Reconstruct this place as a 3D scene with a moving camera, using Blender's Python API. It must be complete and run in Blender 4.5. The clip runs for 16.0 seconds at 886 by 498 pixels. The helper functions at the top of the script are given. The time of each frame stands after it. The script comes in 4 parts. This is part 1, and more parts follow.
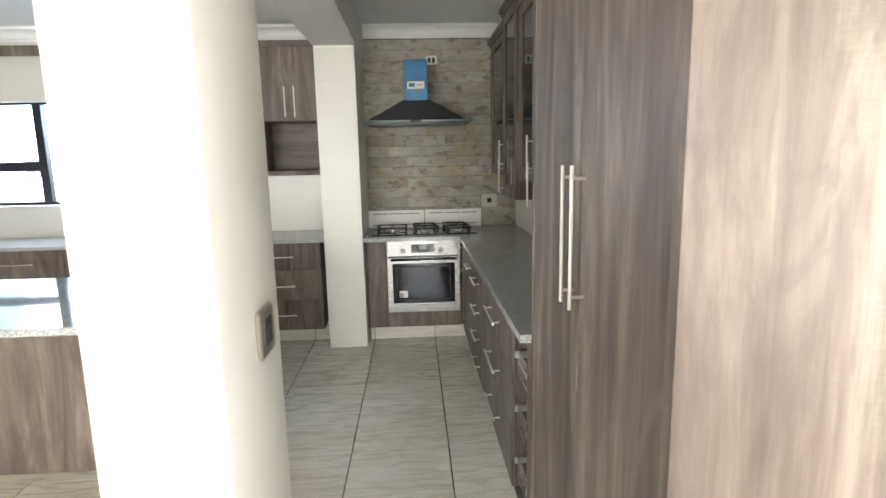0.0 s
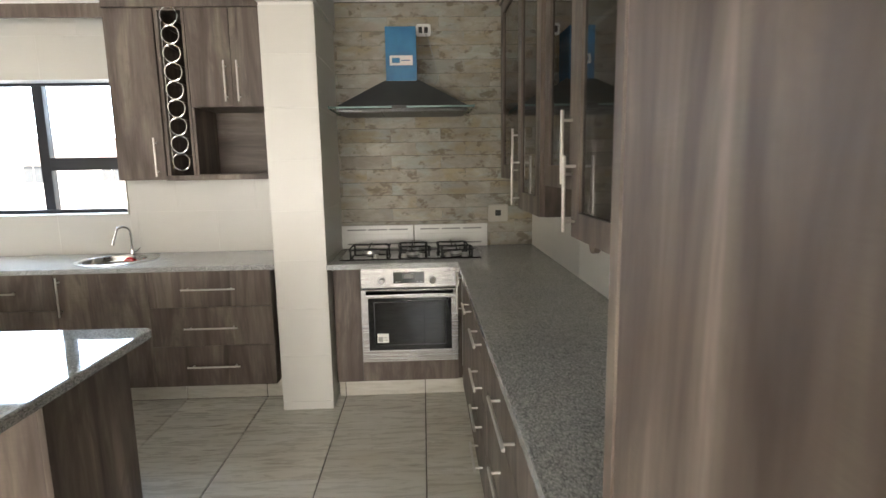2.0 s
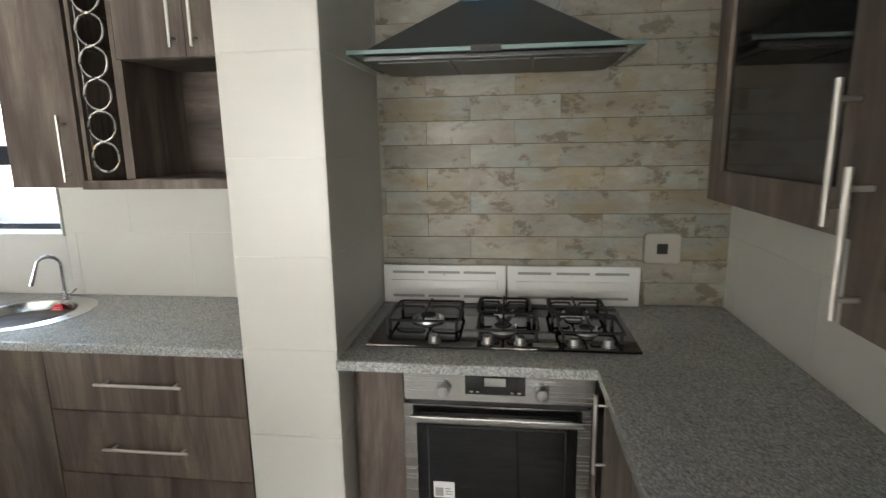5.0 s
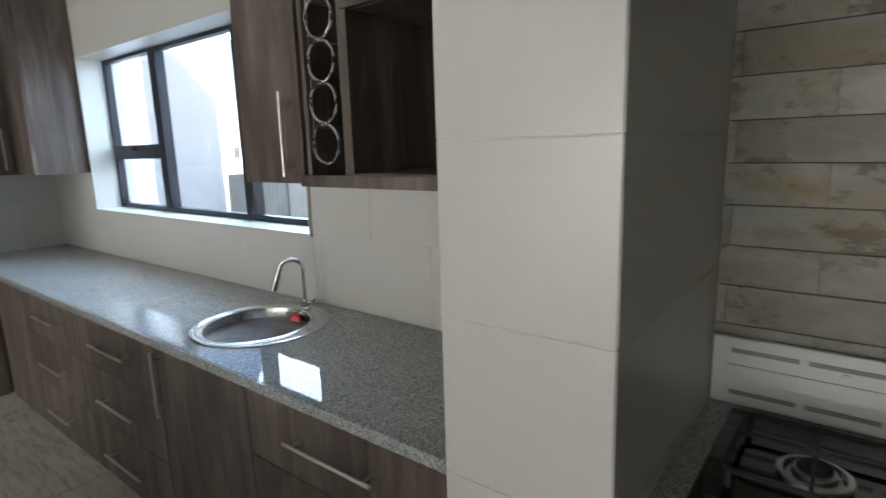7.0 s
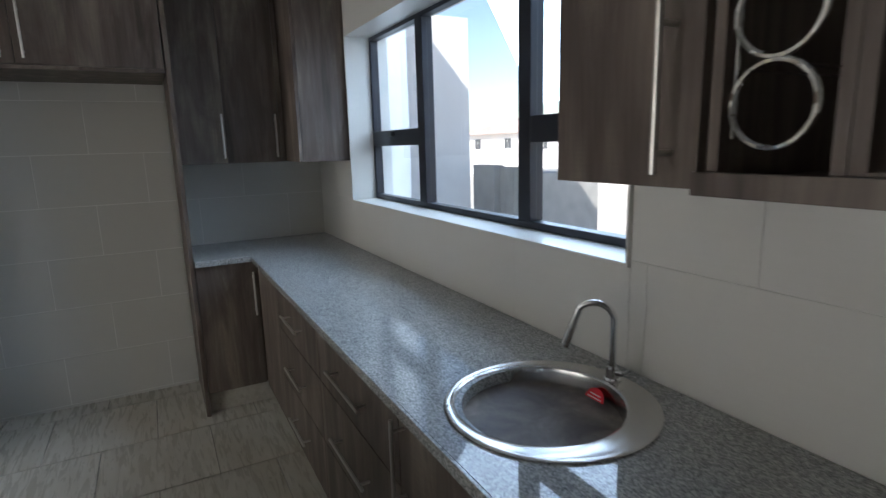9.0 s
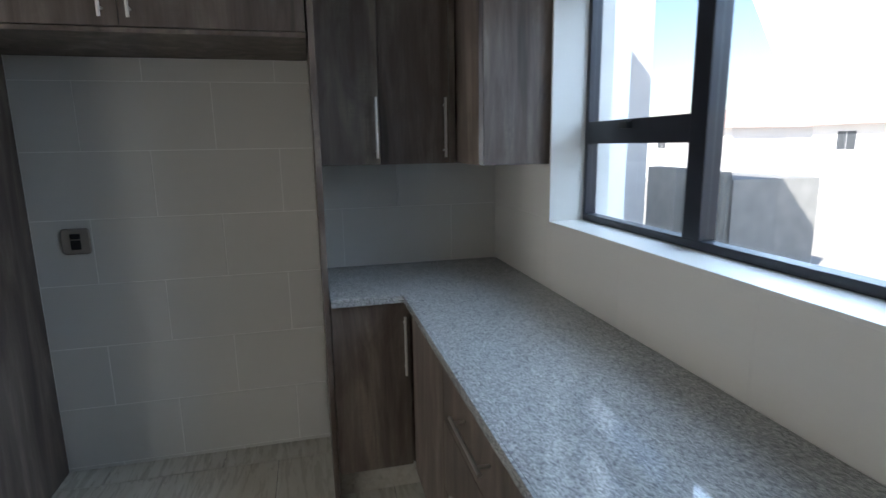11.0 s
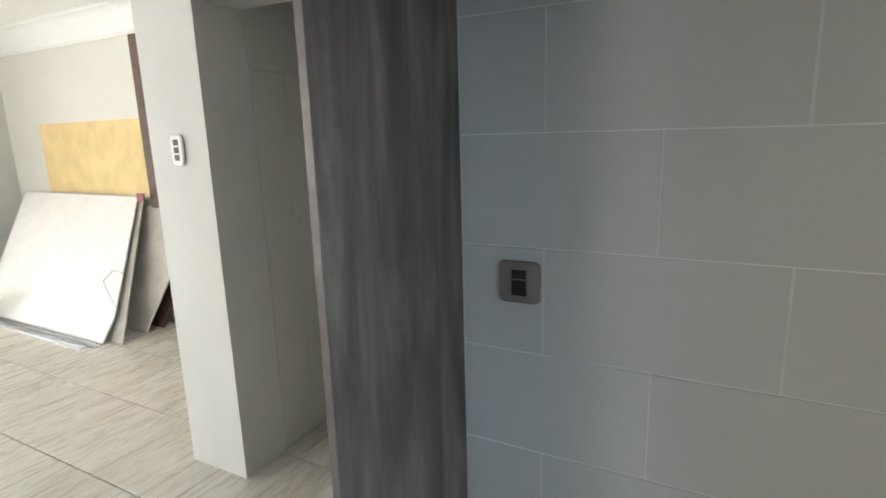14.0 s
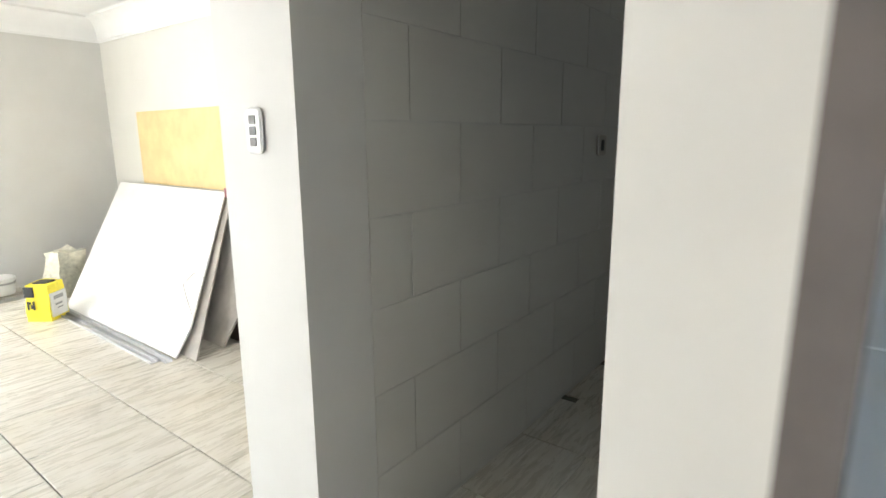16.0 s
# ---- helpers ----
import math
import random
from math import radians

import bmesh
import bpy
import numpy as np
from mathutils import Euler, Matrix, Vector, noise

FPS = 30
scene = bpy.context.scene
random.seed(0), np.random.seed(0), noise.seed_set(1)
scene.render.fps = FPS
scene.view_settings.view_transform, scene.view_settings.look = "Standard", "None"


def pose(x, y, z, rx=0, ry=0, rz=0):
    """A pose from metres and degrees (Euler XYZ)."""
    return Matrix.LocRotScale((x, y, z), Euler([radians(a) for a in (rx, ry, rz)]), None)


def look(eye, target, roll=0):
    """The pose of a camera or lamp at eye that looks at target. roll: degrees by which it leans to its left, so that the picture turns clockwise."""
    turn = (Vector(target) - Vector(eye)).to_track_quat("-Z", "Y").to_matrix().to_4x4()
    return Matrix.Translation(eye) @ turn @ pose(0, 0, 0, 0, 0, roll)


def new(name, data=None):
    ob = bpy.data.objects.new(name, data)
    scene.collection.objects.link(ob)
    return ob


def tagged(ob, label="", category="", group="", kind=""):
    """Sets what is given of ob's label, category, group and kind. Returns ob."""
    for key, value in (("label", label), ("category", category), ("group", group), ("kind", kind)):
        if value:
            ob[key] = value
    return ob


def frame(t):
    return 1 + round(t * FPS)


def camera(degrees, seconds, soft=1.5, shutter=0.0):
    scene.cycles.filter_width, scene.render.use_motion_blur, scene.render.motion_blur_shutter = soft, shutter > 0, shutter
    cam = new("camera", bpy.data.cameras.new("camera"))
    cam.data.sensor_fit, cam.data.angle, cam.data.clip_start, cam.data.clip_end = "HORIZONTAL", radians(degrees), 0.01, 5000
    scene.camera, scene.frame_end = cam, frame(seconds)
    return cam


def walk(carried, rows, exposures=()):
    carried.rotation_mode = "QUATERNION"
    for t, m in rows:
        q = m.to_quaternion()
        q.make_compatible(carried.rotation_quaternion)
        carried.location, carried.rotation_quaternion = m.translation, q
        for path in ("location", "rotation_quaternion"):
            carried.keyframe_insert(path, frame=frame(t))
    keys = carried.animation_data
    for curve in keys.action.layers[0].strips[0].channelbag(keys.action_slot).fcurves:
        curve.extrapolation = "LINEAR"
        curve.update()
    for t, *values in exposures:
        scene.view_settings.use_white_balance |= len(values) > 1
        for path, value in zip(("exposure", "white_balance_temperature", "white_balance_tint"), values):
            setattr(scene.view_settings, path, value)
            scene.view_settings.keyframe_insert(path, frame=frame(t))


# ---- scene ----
cam = camera(78.7, 16.0, shutter=0.3)
PATH = [
    (0, (-0.146, 0.061, 1.52), (-0.045, 2.031, 1.189), -1.2),
    (0.5, (-0.074, 0.322, 1.51), (0.01, 2.294, 1.185), -1.1),
    (1, (-0.068, 0.623, 1.483), (0.025, 2.595, 1.163), -1.2),
    (1.5, (-0.031, 0.926, 1.486), (0.057, 2.899, 1.167), -1.1),
    (2, (0.014, 1.192, 1.469), (0.083, 3.168, 1.164), -1.0),
    (2.5, (0.001, 1.485, 1.485), (0.04, 3.46, 1.168), -0.9),
    (3, (-0.006, 1.775, 1.482), (0.009, 3.75, 1.17), -0.7),
    (5.5, (-0.071, 3.086, 1.556), (-0.505, 4.995, 1.151), -1.2),
    (6, (-0.148, 3.293, 1.536), (-0.819, 5.132, 1.128), -1.4),
    (6.5, (-0.244, 3.478, 1.523), (-1.155, 5.213, 1.123), -1.6),
    (7, (-0.32, 3.666, 1.507), (-1.529, 5.214, 1.131), -1.7),
    (7.5, (-0.425, 3.796, 1.505), (-1.887, 5.107, 1.126), -1.8),
    (8, (-0.625, 3.869, 1.497), (-2.207, 5.031, 1.116), -1.8),
    (10.5, (-1.841, 4.083, 1.477), (-3.715, 4.668, 1.098), -1.0),
    (11, (-2.124, 4.085, 1.489), (-4.032, 4.549, 1.107), -0.9),
    (11.5, (-2.395, 4.072, 1.488), (-4.337, 4.339, 1.089), -1.1),
    (12, (-2.661, 4.02, 1.496), (-4.616, 4.162, 1.101), -0.9),
    (12.5, (-2.924, 3.974, 1.513), (-4.88, 3.899, 1.101), -1.0),
    (13, (-3.145, 3.904, 1.517), (-5.037, 3.421, 1.085), -1.6),
    (13.5, (-3.314, 3.75, 1.496), (-5.119, 2.997, 1.078), -1.8),
    (14, (-3.457, 3.558, 1.486), (-5.177, 2.628, 1.067), -1.7),
    (14.5, (-3.645, 3.407, 1.484), (-5.29, 2.35, 1.066), -1.6),
    (15, (-3.806, 3.231, 1.464), (-5.379, 2.071, 1.038), -1.8),
    (15.5, (-3.914, 3.063, 1.465), (-5.457, 1.863, 1.044), -1.4),
    (16, (-4.009, 2.899, 1.429), (-5.559, 1.723, 1.027), -0.4),
]
walk(cam, [(t, look(eye, target, roll)) for t, eye, target, roll in PATH],
     exposures=[(0, 2.38, 6450, 9), (0.5, 2.34, 6500, 9), (1, 2.34, 6900, 12), (2, 2.32, 6950, 12), (2.5, 2.30, 6750, 11), (3, 2.30, 6700, 11), (5.5, 2.36, 6400, 9), (6.5, 1.84, 6300, 9), (8, 0.96, 6250, 11), (10.5, 0.62, 6150, 11), (11.3, 1.06, 6150, 11), (12.2, 1.59, 6200, 10), (13, 1.72, 6300, 10), (13.5, 1.68, 6350, 9), (14.5, 2.16, 6250, 9), (15.3, 2.39, 6250, 9), (16, 2.32, 6200, 9)])

# ---- light ----
world = bpy.data.worlds.new("world")
scene.world = world
world.use_nodes = True
wt = world.node_tree
sky = wt.nodes.new("ShaderNodeTexSky")
sky.sky_type, sky.sun_disc = "NISHITA", False
SUN_EL, SUN_AZ = radians(42), radians(145)
sky.sun_elevation, sky.sun_rotation = SUN_EL, SUN_AZ
wt.links.new(sky.outputs[0], wt.nodes["Background"].inputs[0])
wt.nodes["Background"].inputs[1].default_value = 0.15
sun = bpy.data.lights.new("sun", "SUN")
sun.energy, sun.angle, sun.color = 5.0, radians(0.5), (1.0, 0.95, 0.88)
sun_ob = new("sun", sun)
sun_dir = Vector((math.sin(SUN_AZ) * math.cos(SUN_EL), math.cos(SUN_AZ) * math.cos(SUN_EL), math.sin(SUN_EL)))
sun_ob.matrix_world = look(sun_dir * 30, (0, 0, 0))


RX_WIN = 2.72


def area(name, eye, target, w, h, watts, color):
    d = bpy.data.lights.new(name, "AREA")
    d.shape, d.size, d.size_y, d.energy, d.color = "RECTANGLE", w, h, watts, color
    ob = new(name, d)
    ob.matrix_world = look(eye, target)
    return ob


area("sky_light_kitchen_window", (-3.3, 6.6, 2.75), (-3.2, 4.0, 1.1), 3.6, 2.2, 95, (0.58, 0.77, 1.0))
area("sky_light_patio_door", (-2.9, -3.85, 1.1), (-2.9, 0, 1.1), 3.0, 2.1, 30, (1.0, 0.97, 0.93))
area("sky_light_front_door", (0.9, -3.85, 1.1), (0.9, 0, 1.1), 2.6, 2.1, 29, (1.0, 0.97, 0.93))
area("sky_light_dining_window", (RX_WIN, -1.3, 1.3), (0, -1.3, 1.2), 2.8, 1.6, 29, (1.0, 0.98, 0.95))
area("sky_light_scullery_window", (-6.6, 4.1, 1.6), (-6.6, 2, 1.3), 1.1, 0.9, 0.3, (0.82, 0.91, 1.0))


# ---- materials ----
class Nodes:
    """A small wrapper that makes and links nodes of one material."""

    def __init__(self, name, rough=0.5, metal=0.0):
        self.mat = bpy.data.materials.new(name)
        self.mat.use_nodes = True
        self.t = self.mat.node_tree
        self.b = self.t.nodes["Principled BSDF"]
        self.b.inputs["Roughness"].default_value = rough
        self.b.inputs["Metallic"].default_value = metal

    def n(self, kind, **sockets):
        node = self.t.nodes.new(kind)
        for key, value in sockets.items():
            sock = node.inputs[int(key[1:])] if key[0] == "i" and key[1:].isdigit() else node.inputs[key]
            if isinstance(value, bpy.types.NodeSocket):
                self.t.links.new(value, sock)
            else:
                sock.default_value = value
        return node

    def coords(self, scale, shift=True):
        """World position, scaled, and shifted by a random amount for each object."""
        geo = self.n("ShaderNodeNewGeometry")
        out = geo.outputs["Position"]
        if shift:
            info = self.n("ShaderNodeObjectInfo")
            mul = self.n("ShaderNodeVectorMath", i0=info.outputs["Random"], i1=(37.0, 53.0, 29.0))
            mul.operation = "MULTIPLY"
            comb = self.n("ShaderNodeCombineXYZ", X=info.outputs["Random"], Y=info.outputs["Random"], Z=info.outputs["Random"])
            self.t.links.new(comb.outputs[0], mul.inputs[0])
            add = self.n("ShaderNodeVectorMath", i0=out, i1=mul.outputs[0])
            out = add.outputs[0]
        m = self.n("ShaderNodeVectorMath", i0=out, i1=scale)
        m.operation = "MULTIPLY"
        return m.outputs[0]

    def noise(self, vec, scale, detail=4.0, rough=0.55, distort=0.0):
        return self.n("ShaderNodeTexNoise", Vector=vec, Scale=scale, Detail=detail, Roughness=rough, Distortion=distort).outputs["Fac"]

    def ramp(self, fac, stops):
        node = self.n("ShaderNodeValToRGB", Fac=fac)
        r = node.color_ramp
        while len(r.elements) < len(stops):
            r.elements.new(0.5)
        for el, (p, c) in zip(r.elements, stops):
            el.position, el.color = p, (*c, 1.0)
        return node.outputs["Color"]

    def mix(self, fac, a, b, kind="MIX"):
        node = self.n("ShaderNodeMixRGB", Fac=fac, Color1=a, Color2=b)
        node.blend_type = kind
        return node.outputs["Color"]

    def bump(self, height, strength, distance=0.002):
        node = self.n("ShaderNodeBump", Height=height, Strength=strength, Distance=distance)
        self.t.links.new(node.outputs[0], self.b.inputs["Normal"])

    def color(self, c):
        if isinstance(c, bpy.types.NodeSocket):
            self.t.links.new(c, self.b.inputs["Base Color"])
        else:
            self.b.inputs["Base Color"].default_value = (*c, 1.0)

    def rough(self, fac, lo, hi):
        node = self.n("ShaderNodeMapRange", i0=fac, i3=lo, i4=hi)
        self.t.links.new(node.outputs[0], self.b.inputs["Roughness"])


def plain(name, c, rough=0.5, metal=0.0, vary=0.06, scale=6.0, bump=0.0):
    m = Nodes(name, rough, metal)
    v = m.coords((1, 1, 1), False)
    f = m.noise(v, scale)
    lo, hi = tuple(x * (1 - vary) for x in c), tuple(min(1, x * (1 + vary)) for x in c)
    m.color(m.ramp(f, [(0.3, lo), (0.7, hi)]))
    if bump:
        m.bump(m.noise(v, 180.0, 2.0), bump, 0.001)
    return m.mat


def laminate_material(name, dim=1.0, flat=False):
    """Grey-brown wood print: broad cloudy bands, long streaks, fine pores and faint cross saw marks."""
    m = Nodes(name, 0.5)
    ax = (lambda a, b: (b, a, a)) if flat else (lambda a, b: (a, a, b))
    wide = m.noise(m.coords(ax(6.5, 0.75)), 1.0, 4.0, 0.55, 1.5)
    mid = m.noise(m.coords(ax(26.0, 1.5)), 1.0, 5.0, 0.6, 1.2)
    fine = m.noise(m.coords(ax(95.0, 5.0)), 1.0, 6.0, 0.72, 0.6)
    blot = m.noise(m.coords(ax(6.0, 1.8)), 1.0, 6.0, 0.7, 1.2)
    pale = m.noise(m.coords(ax(5.0, 1.1)), 1.0, 3.0, 0.6, 0.8)
    saw = m.noise(m.coords(ax(14.0, 260.0)), 1.0, 2.0, 0.5)
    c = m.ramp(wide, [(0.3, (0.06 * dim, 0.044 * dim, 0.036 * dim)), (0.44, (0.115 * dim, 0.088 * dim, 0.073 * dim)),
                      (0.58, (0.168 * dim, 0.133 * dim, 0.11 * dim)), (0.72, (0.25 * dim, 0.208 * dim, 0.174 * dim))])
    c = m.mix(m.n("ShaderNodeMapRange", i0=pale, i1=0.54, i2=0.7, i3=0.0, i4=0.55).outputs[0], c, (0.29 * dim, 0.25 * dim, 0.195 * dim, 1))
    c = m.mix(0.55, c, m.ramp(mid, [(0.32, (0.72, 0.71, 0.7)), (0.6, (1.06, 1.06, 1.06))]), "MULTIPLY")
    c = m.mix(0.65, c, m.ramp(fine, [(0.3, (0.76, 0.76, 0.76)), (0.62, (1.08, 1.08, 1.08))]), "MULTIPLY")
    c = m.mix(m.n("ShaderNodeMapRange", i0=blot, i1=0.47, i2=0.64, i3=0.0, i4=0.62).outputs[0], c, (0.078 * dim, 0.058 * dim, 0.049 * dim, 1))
    c = m.mix(m.n("ShaderNodeMapRange", i0=pale, i1=0.5, i2=0.66, i3=0.0, i4=0.35).outputs[0], c, m.mix(1.0, c, m.ramp(saw, [(0.4, (0.78, 0.77, 0.76)), (0.6, (1.1, 1.1, 1.1))]), "MULTIPLY"))
    m.color(c)
    m.rough(fine, 0.4, 0.56)
    m.b.inputs["Specular IOR Level"].default_value = 0.38
    m.bump(fine, 0.25, 0.0009)
    return m.mat


def granite_material():
    m = Nodes("speckled_granite", 0.1)
    v = m.coords((1, 1, 1), False)
    a = m.n("ShaderNodeTexVoronoi", Vector=v, Scale=290.0).outputs["Color"]
    d = m.n("ShaderNodeTexVoronoi", Vector=v, Scale=230.0).outputs["Color"]
    b = m.noise(v, 330.0, 3.0, 0.7)
    clump = m.noise(v, 120.0, 4.0, 0.65)
    big = m.noise(v, 5.0, 4.0)
    cell = m.n("ShaderNodeSeparateColor", Color=a).outputs[0]
    crystal = m.n("ShaderNodeSeparateColor", Color=d).outputs[1]
    c = m.ramp(cell, [(0.05, (0.09, 0.094, 0.1)), (0.25, (0.22, 0.225, 0.23)), (0.6, (0.38, 0.385, 0.38)), (0.92, (0.58, 0.58, 0.57))])
    c = m.mix(0.35, c, m.ramp(b, [(0.38, (0.2, 0.2, 0.205)), (0.62, (0.56, 0.565, 0.555))]))
    c = m.mix(m.n("ShaderNodeMapRange", i0=clump, i1=0.54, i2=0.68, i3=0.0, i4=0.22).outputs[0], c, (0.24, 0.245, 0.205, 1))
    c = m.mix(m.n("ShaderNodeMapRange", i0=crystal, i1=0.86, i2=0.93, i3=0.0, i4=0.6).outputs[0], c, (0.66, 0.655, 0.63, 1))
    c = m.mix(0.3, c, m.ramp(big, [(0.35, (0.72, 0.73, 0.72)), (0.65, (1.0, 1.0, 1.0))]), "MULTIPLY")
    m.color(c)
    m.rough(b, 0.025, 0.055)
    m.b.inputs["Specular IOR Level"].default_value = 0.68
    return m.mat


def wall_tile_material():
    m = Nodes("cream_wall_tile", 0.3)
    streak = m.noise(m.coords((1.5, 1.5, 110.0)), 1.0, 3.0, 0.55)
    big = m.noise(m.coords((1.4, 1.4, 2.0)), 1.0, 2.0)
    c = m.ramp(streak, [(0.3, (0.612, 0.597, 0.552)), (0.7, (0.62, 0.605, 0.56))])
    c = m.mix(0.12, c, m.ramp(big, [(0.0, (0.6, 0.6, 0.6)), (1.0, (1, 1, 1))]), "MULTIPLY")
    m.color(c)
    return m.mat


def floor_tile_material():
    m = Nodes("streaked_floor_tile", 0.3)
    streak = m.noise(m.coords((1.7, 10.0, 10.0)), 1.0, 6.0, 0.62, 1.6)
    fine = m.noise(m.coords((5.0, 38.0, 38.0)), 1.0, 4.0, 0.6, 0.8)
    dash = m.noise(m.coords((3.2, 26.0, 26.0)), 1.0, 5.0, 0.65, 0.7)
    where = m.noise(m.coords((2.2, 3.6, 3.6)), 1.0, 3.0)
    tan = m.noise(m.coords((1.4, 2.6, 2.6)), 1.0, 3.0)
    c = m.ramp(streak, [(0.25, (0.5, 0.468, 0.395)), (0.42, (0.56, 0.533, 0.465)), (0.66, (0.63, 0.608, 0.545))])
    c = m.mix(m.n("ShaderNodeMapRange", i0=tan, i1=0.48, i2=0.68, i3=0.0, i4=0.5).outputs[0], c, (0.5, 0.445, 0.345, 1))
    spot = m.n("ShaderNodeMath", i0=m.n("ShaderNodeMapRange", i0=dash, i1=0.55, i2=0.66, i3=0.0, i4=0.6).outputs[0], i1=m.n("ShaderNodeMapRange", i0=where, i1=0.46, i2=0.62).outputs[0])
    spot.operation = "MULTIPLY"
    c = m.mix(spot.outputs[0], c, (0.3, 0.265, 0.205, 1))
    c = m.mix(0.12, c, m.ramp(fine, [(0.35, (0.74, 0.72, 0.69)), (0.55, (1, 1, 1))]), "MULTIPLY")
    m.color(c)
    m.rough(fine, 0.2, 0.36)
    return m.mat


def stone_material():
    """Cleft slate-like tile: greige with frayed dark stains, thin cracks, ochre and blue-grey clouds."""
    m = Nodes("split_stone_tile", 0.6)
    v = m.coords((1, 1, 1))
    flow = m.noise(m.coords((4.0, 4.0, 7.0)), 1.0, 7.0, 0.65, 0.4)
    stain = m.noise(m.coords((5.5, 5.5, 9.0)), 1.5, 10.0, 0.7, 0.25)
    ochre = m.noise(m.coords((2.6, 2.6, 6.0)), 1.0, 5.0, 0.6, 0.6)
    grey = m.noise(m.coords((3.4, 3.4, 5.0)), 1.0, 5.0, 0.6, 0.4)
    crack = m.noise(m.coords((7.0, 7.0, 20.0)), 1.0, 7.0, 0.65, 0.5)
    tone = m.n("ShaderNodeObjectInfo").outputs["Random"]
    grain = m.noise(v, 90.0, 3.0)
    c = m.ramp(flow, [(0.28, (0.27, 0.24, 0.195)), (0.5, (0.37, 0.34, 0.285)), (0.72, (0.47, 0.445, 0.395))])
    c = m.mix(m.n("ShaderNodeMapRange", i0=grey, i1=0.5, i2=0.64, i3=0.0, i4=0.7).outputs[0], c, (0.33, 0.365, 0.35, 1))
    c = m.mix(m.n("ShaderNodeMapRange", i0=ochre, i1=0.5, i2=0.66, i3=0.0, i4=0.65).outputs[0], c, (0.32, 0.245, 0.12, 1))
    c = m.mix(m.n("ShaderNodeMapRange", i0=stain, i1=0.54, i2=0.6, i3=0.0, i4=0.75).outputs[0], c, (0.15, 0.118, 0.08, 1))
    c = m.mix(m.n("ShaderNodeMapRange", i0=crack, i1=0.495, i2=0.5, i3=0.0, i4=0.35).outputs[0], c, m.mix(0.5, c, (0.2, 0.17, 0.12, 1)))
    c = m.mix(1.0, c, m.ramp(tone, [(0.0, (0.84, 0.84, 0.83)), (1.0, (1.06, 1.06, 1.06))]), "MULTIPLY")
    m.color(c)
    m.bump(m.mix(0.5, stain, grain), 0.3, 0.002)
    return m.mat


def brushed(name, c, rough=0.3, axis=(3.0, 3.0, 300.0)):
    m = Nodes(name, rough, 1.0)
    f = m.noise(m.coords(axis, False), 1.0, 3.0)
    m.color(m.ramp(f, [(0.3, tuple(x * 0.95 for x in c)), (0.7, c)]))
    m.rough(f, rough * 0.9, rough * 1.15)
    return m.mat


def glass_material(name, tint=(1, 1, 1), rough=0.0):
    m = Nodes(name, rough)
    m.color(tint)
    m.b.inputs["Transmission Weight"].default_value = 1.0
    m.b.inputs["IOR"].default_value = 1.45
    return m.mat


LAM = laminate_material("grey_brown_laminate")
# Same laminate darkened: the shade of insides and set-back parts is in its colour.
LAM_SHADE = laminate_material("grey_brown_laminate_shaded", 0.75)
LAM_H = laminate_material("grey_brown_laminate_lying", 0.85, True)
EDGE = plain("worn_panel_edge", (0.13, 0.108, 0.092), 0.32, vary=0.25, scale=14)
GRANITE = granite_material()
WTILE = wall_tile_material()
FTILE = floor_tile_material()
STONE = stone_material()
GROUT_W = plain("white_grout", (0.68, 0.668, 0.625), 0.8)
GROUT_R = plain("bright_white_grout", (0.8, 0.79, 0.75), 0.8)
GROUT_F = plain("dark_floor_grout", (0.13, 0.12, 0.10), 0.9)
GROUT_S = plain("stone_joint", (0.1, 0.09, 0.07), 0.9, vary=0.3)
PAINT = plain("off_white_wall_paint", (0.66, 0.645, 0.6), 0.65, vary=0.025, scale=2.5, bump=0.12)
GREYPAINT = plain("light_grey_and_backlit_paint", (0.6, 0.59, 0.56), 0.65, vary=0.03, scale=2.5, bump=0.12)
WHITE = plain("white_ceiling_paint", (0.8, 0.8, 0.785), 0.7, vary=0.02)
STEEL = brushed("brushed_steel", (0.37, 0.36, 0.35), 0.26)
HSTEEL = brushed("satin_handle_steel", (0.68, 0.655, 0.62), 0.36, (200.0, 200.0, 4.0))
CHROME = brushed("chrome", (0.8, 0.8, 0.8), 0.06, (2.0, 2.0, 2.0))
BOWL = brushed("sink_steel", (0.6, 0.585, 0.56), 0.22, (60.0, 60.0, 60.0))
# Darker copy of the socket plate; the recess shade is put into the colour.
SOCKET_SHADE = plain("shaded_satin_socket_plate", (0.33, 0.295, 0.26), 0.35, 0.5, vary=0.05)
BLACK = plain("black_cast_iron", (0.02, 0.02, 0.021), 0.55)
BGLASS = plain("black_glass", (0.008, 0.008, 0.009), 0.04, vary=0.0)
KNOB = brushed("knob_steel", (0.36, 0.35, 0.34), 0.4)
BURN = brushed("burner_steel", (0.55, 0.55, 0.55), 0.28)
ENAMEL = plain("white_vented_metal", (0.74, 0.73, 0.70), 0.4, vary=0.03)
SLOT = plain("vent_slot_shadow_grey", (0.3, 0.3, 0.29), 0.7)
BLUE = plain("blue_protective_film", (0.025, 0.16, 0.33), 0.25, vary=0.25, scale=5)
LABEL = plain("paper_label", (0.78, 0.77, 0.74), 0.6)
ALU = plain("black_window_aluminium", (0.016, 0.018, 0.026), 0.35)
PANE = glass_material("window_glass")
DOORGLASS = glass_material("smoked_cabinet_glass", (0.42, 0.42, 0.42))
CANOPYGLASS = glass_material("green_tinted_hood_glass", (0.55, 0.72, 0.68), 0.05)
SOCKET = plain("satin_socket_plate", (0.5, 0.465, 0.41), 0.32, 0.8, vary=0.05)
PLASTIC_B = plain("black_plastic", (0.02, 0.02, 0.02), 0.4)
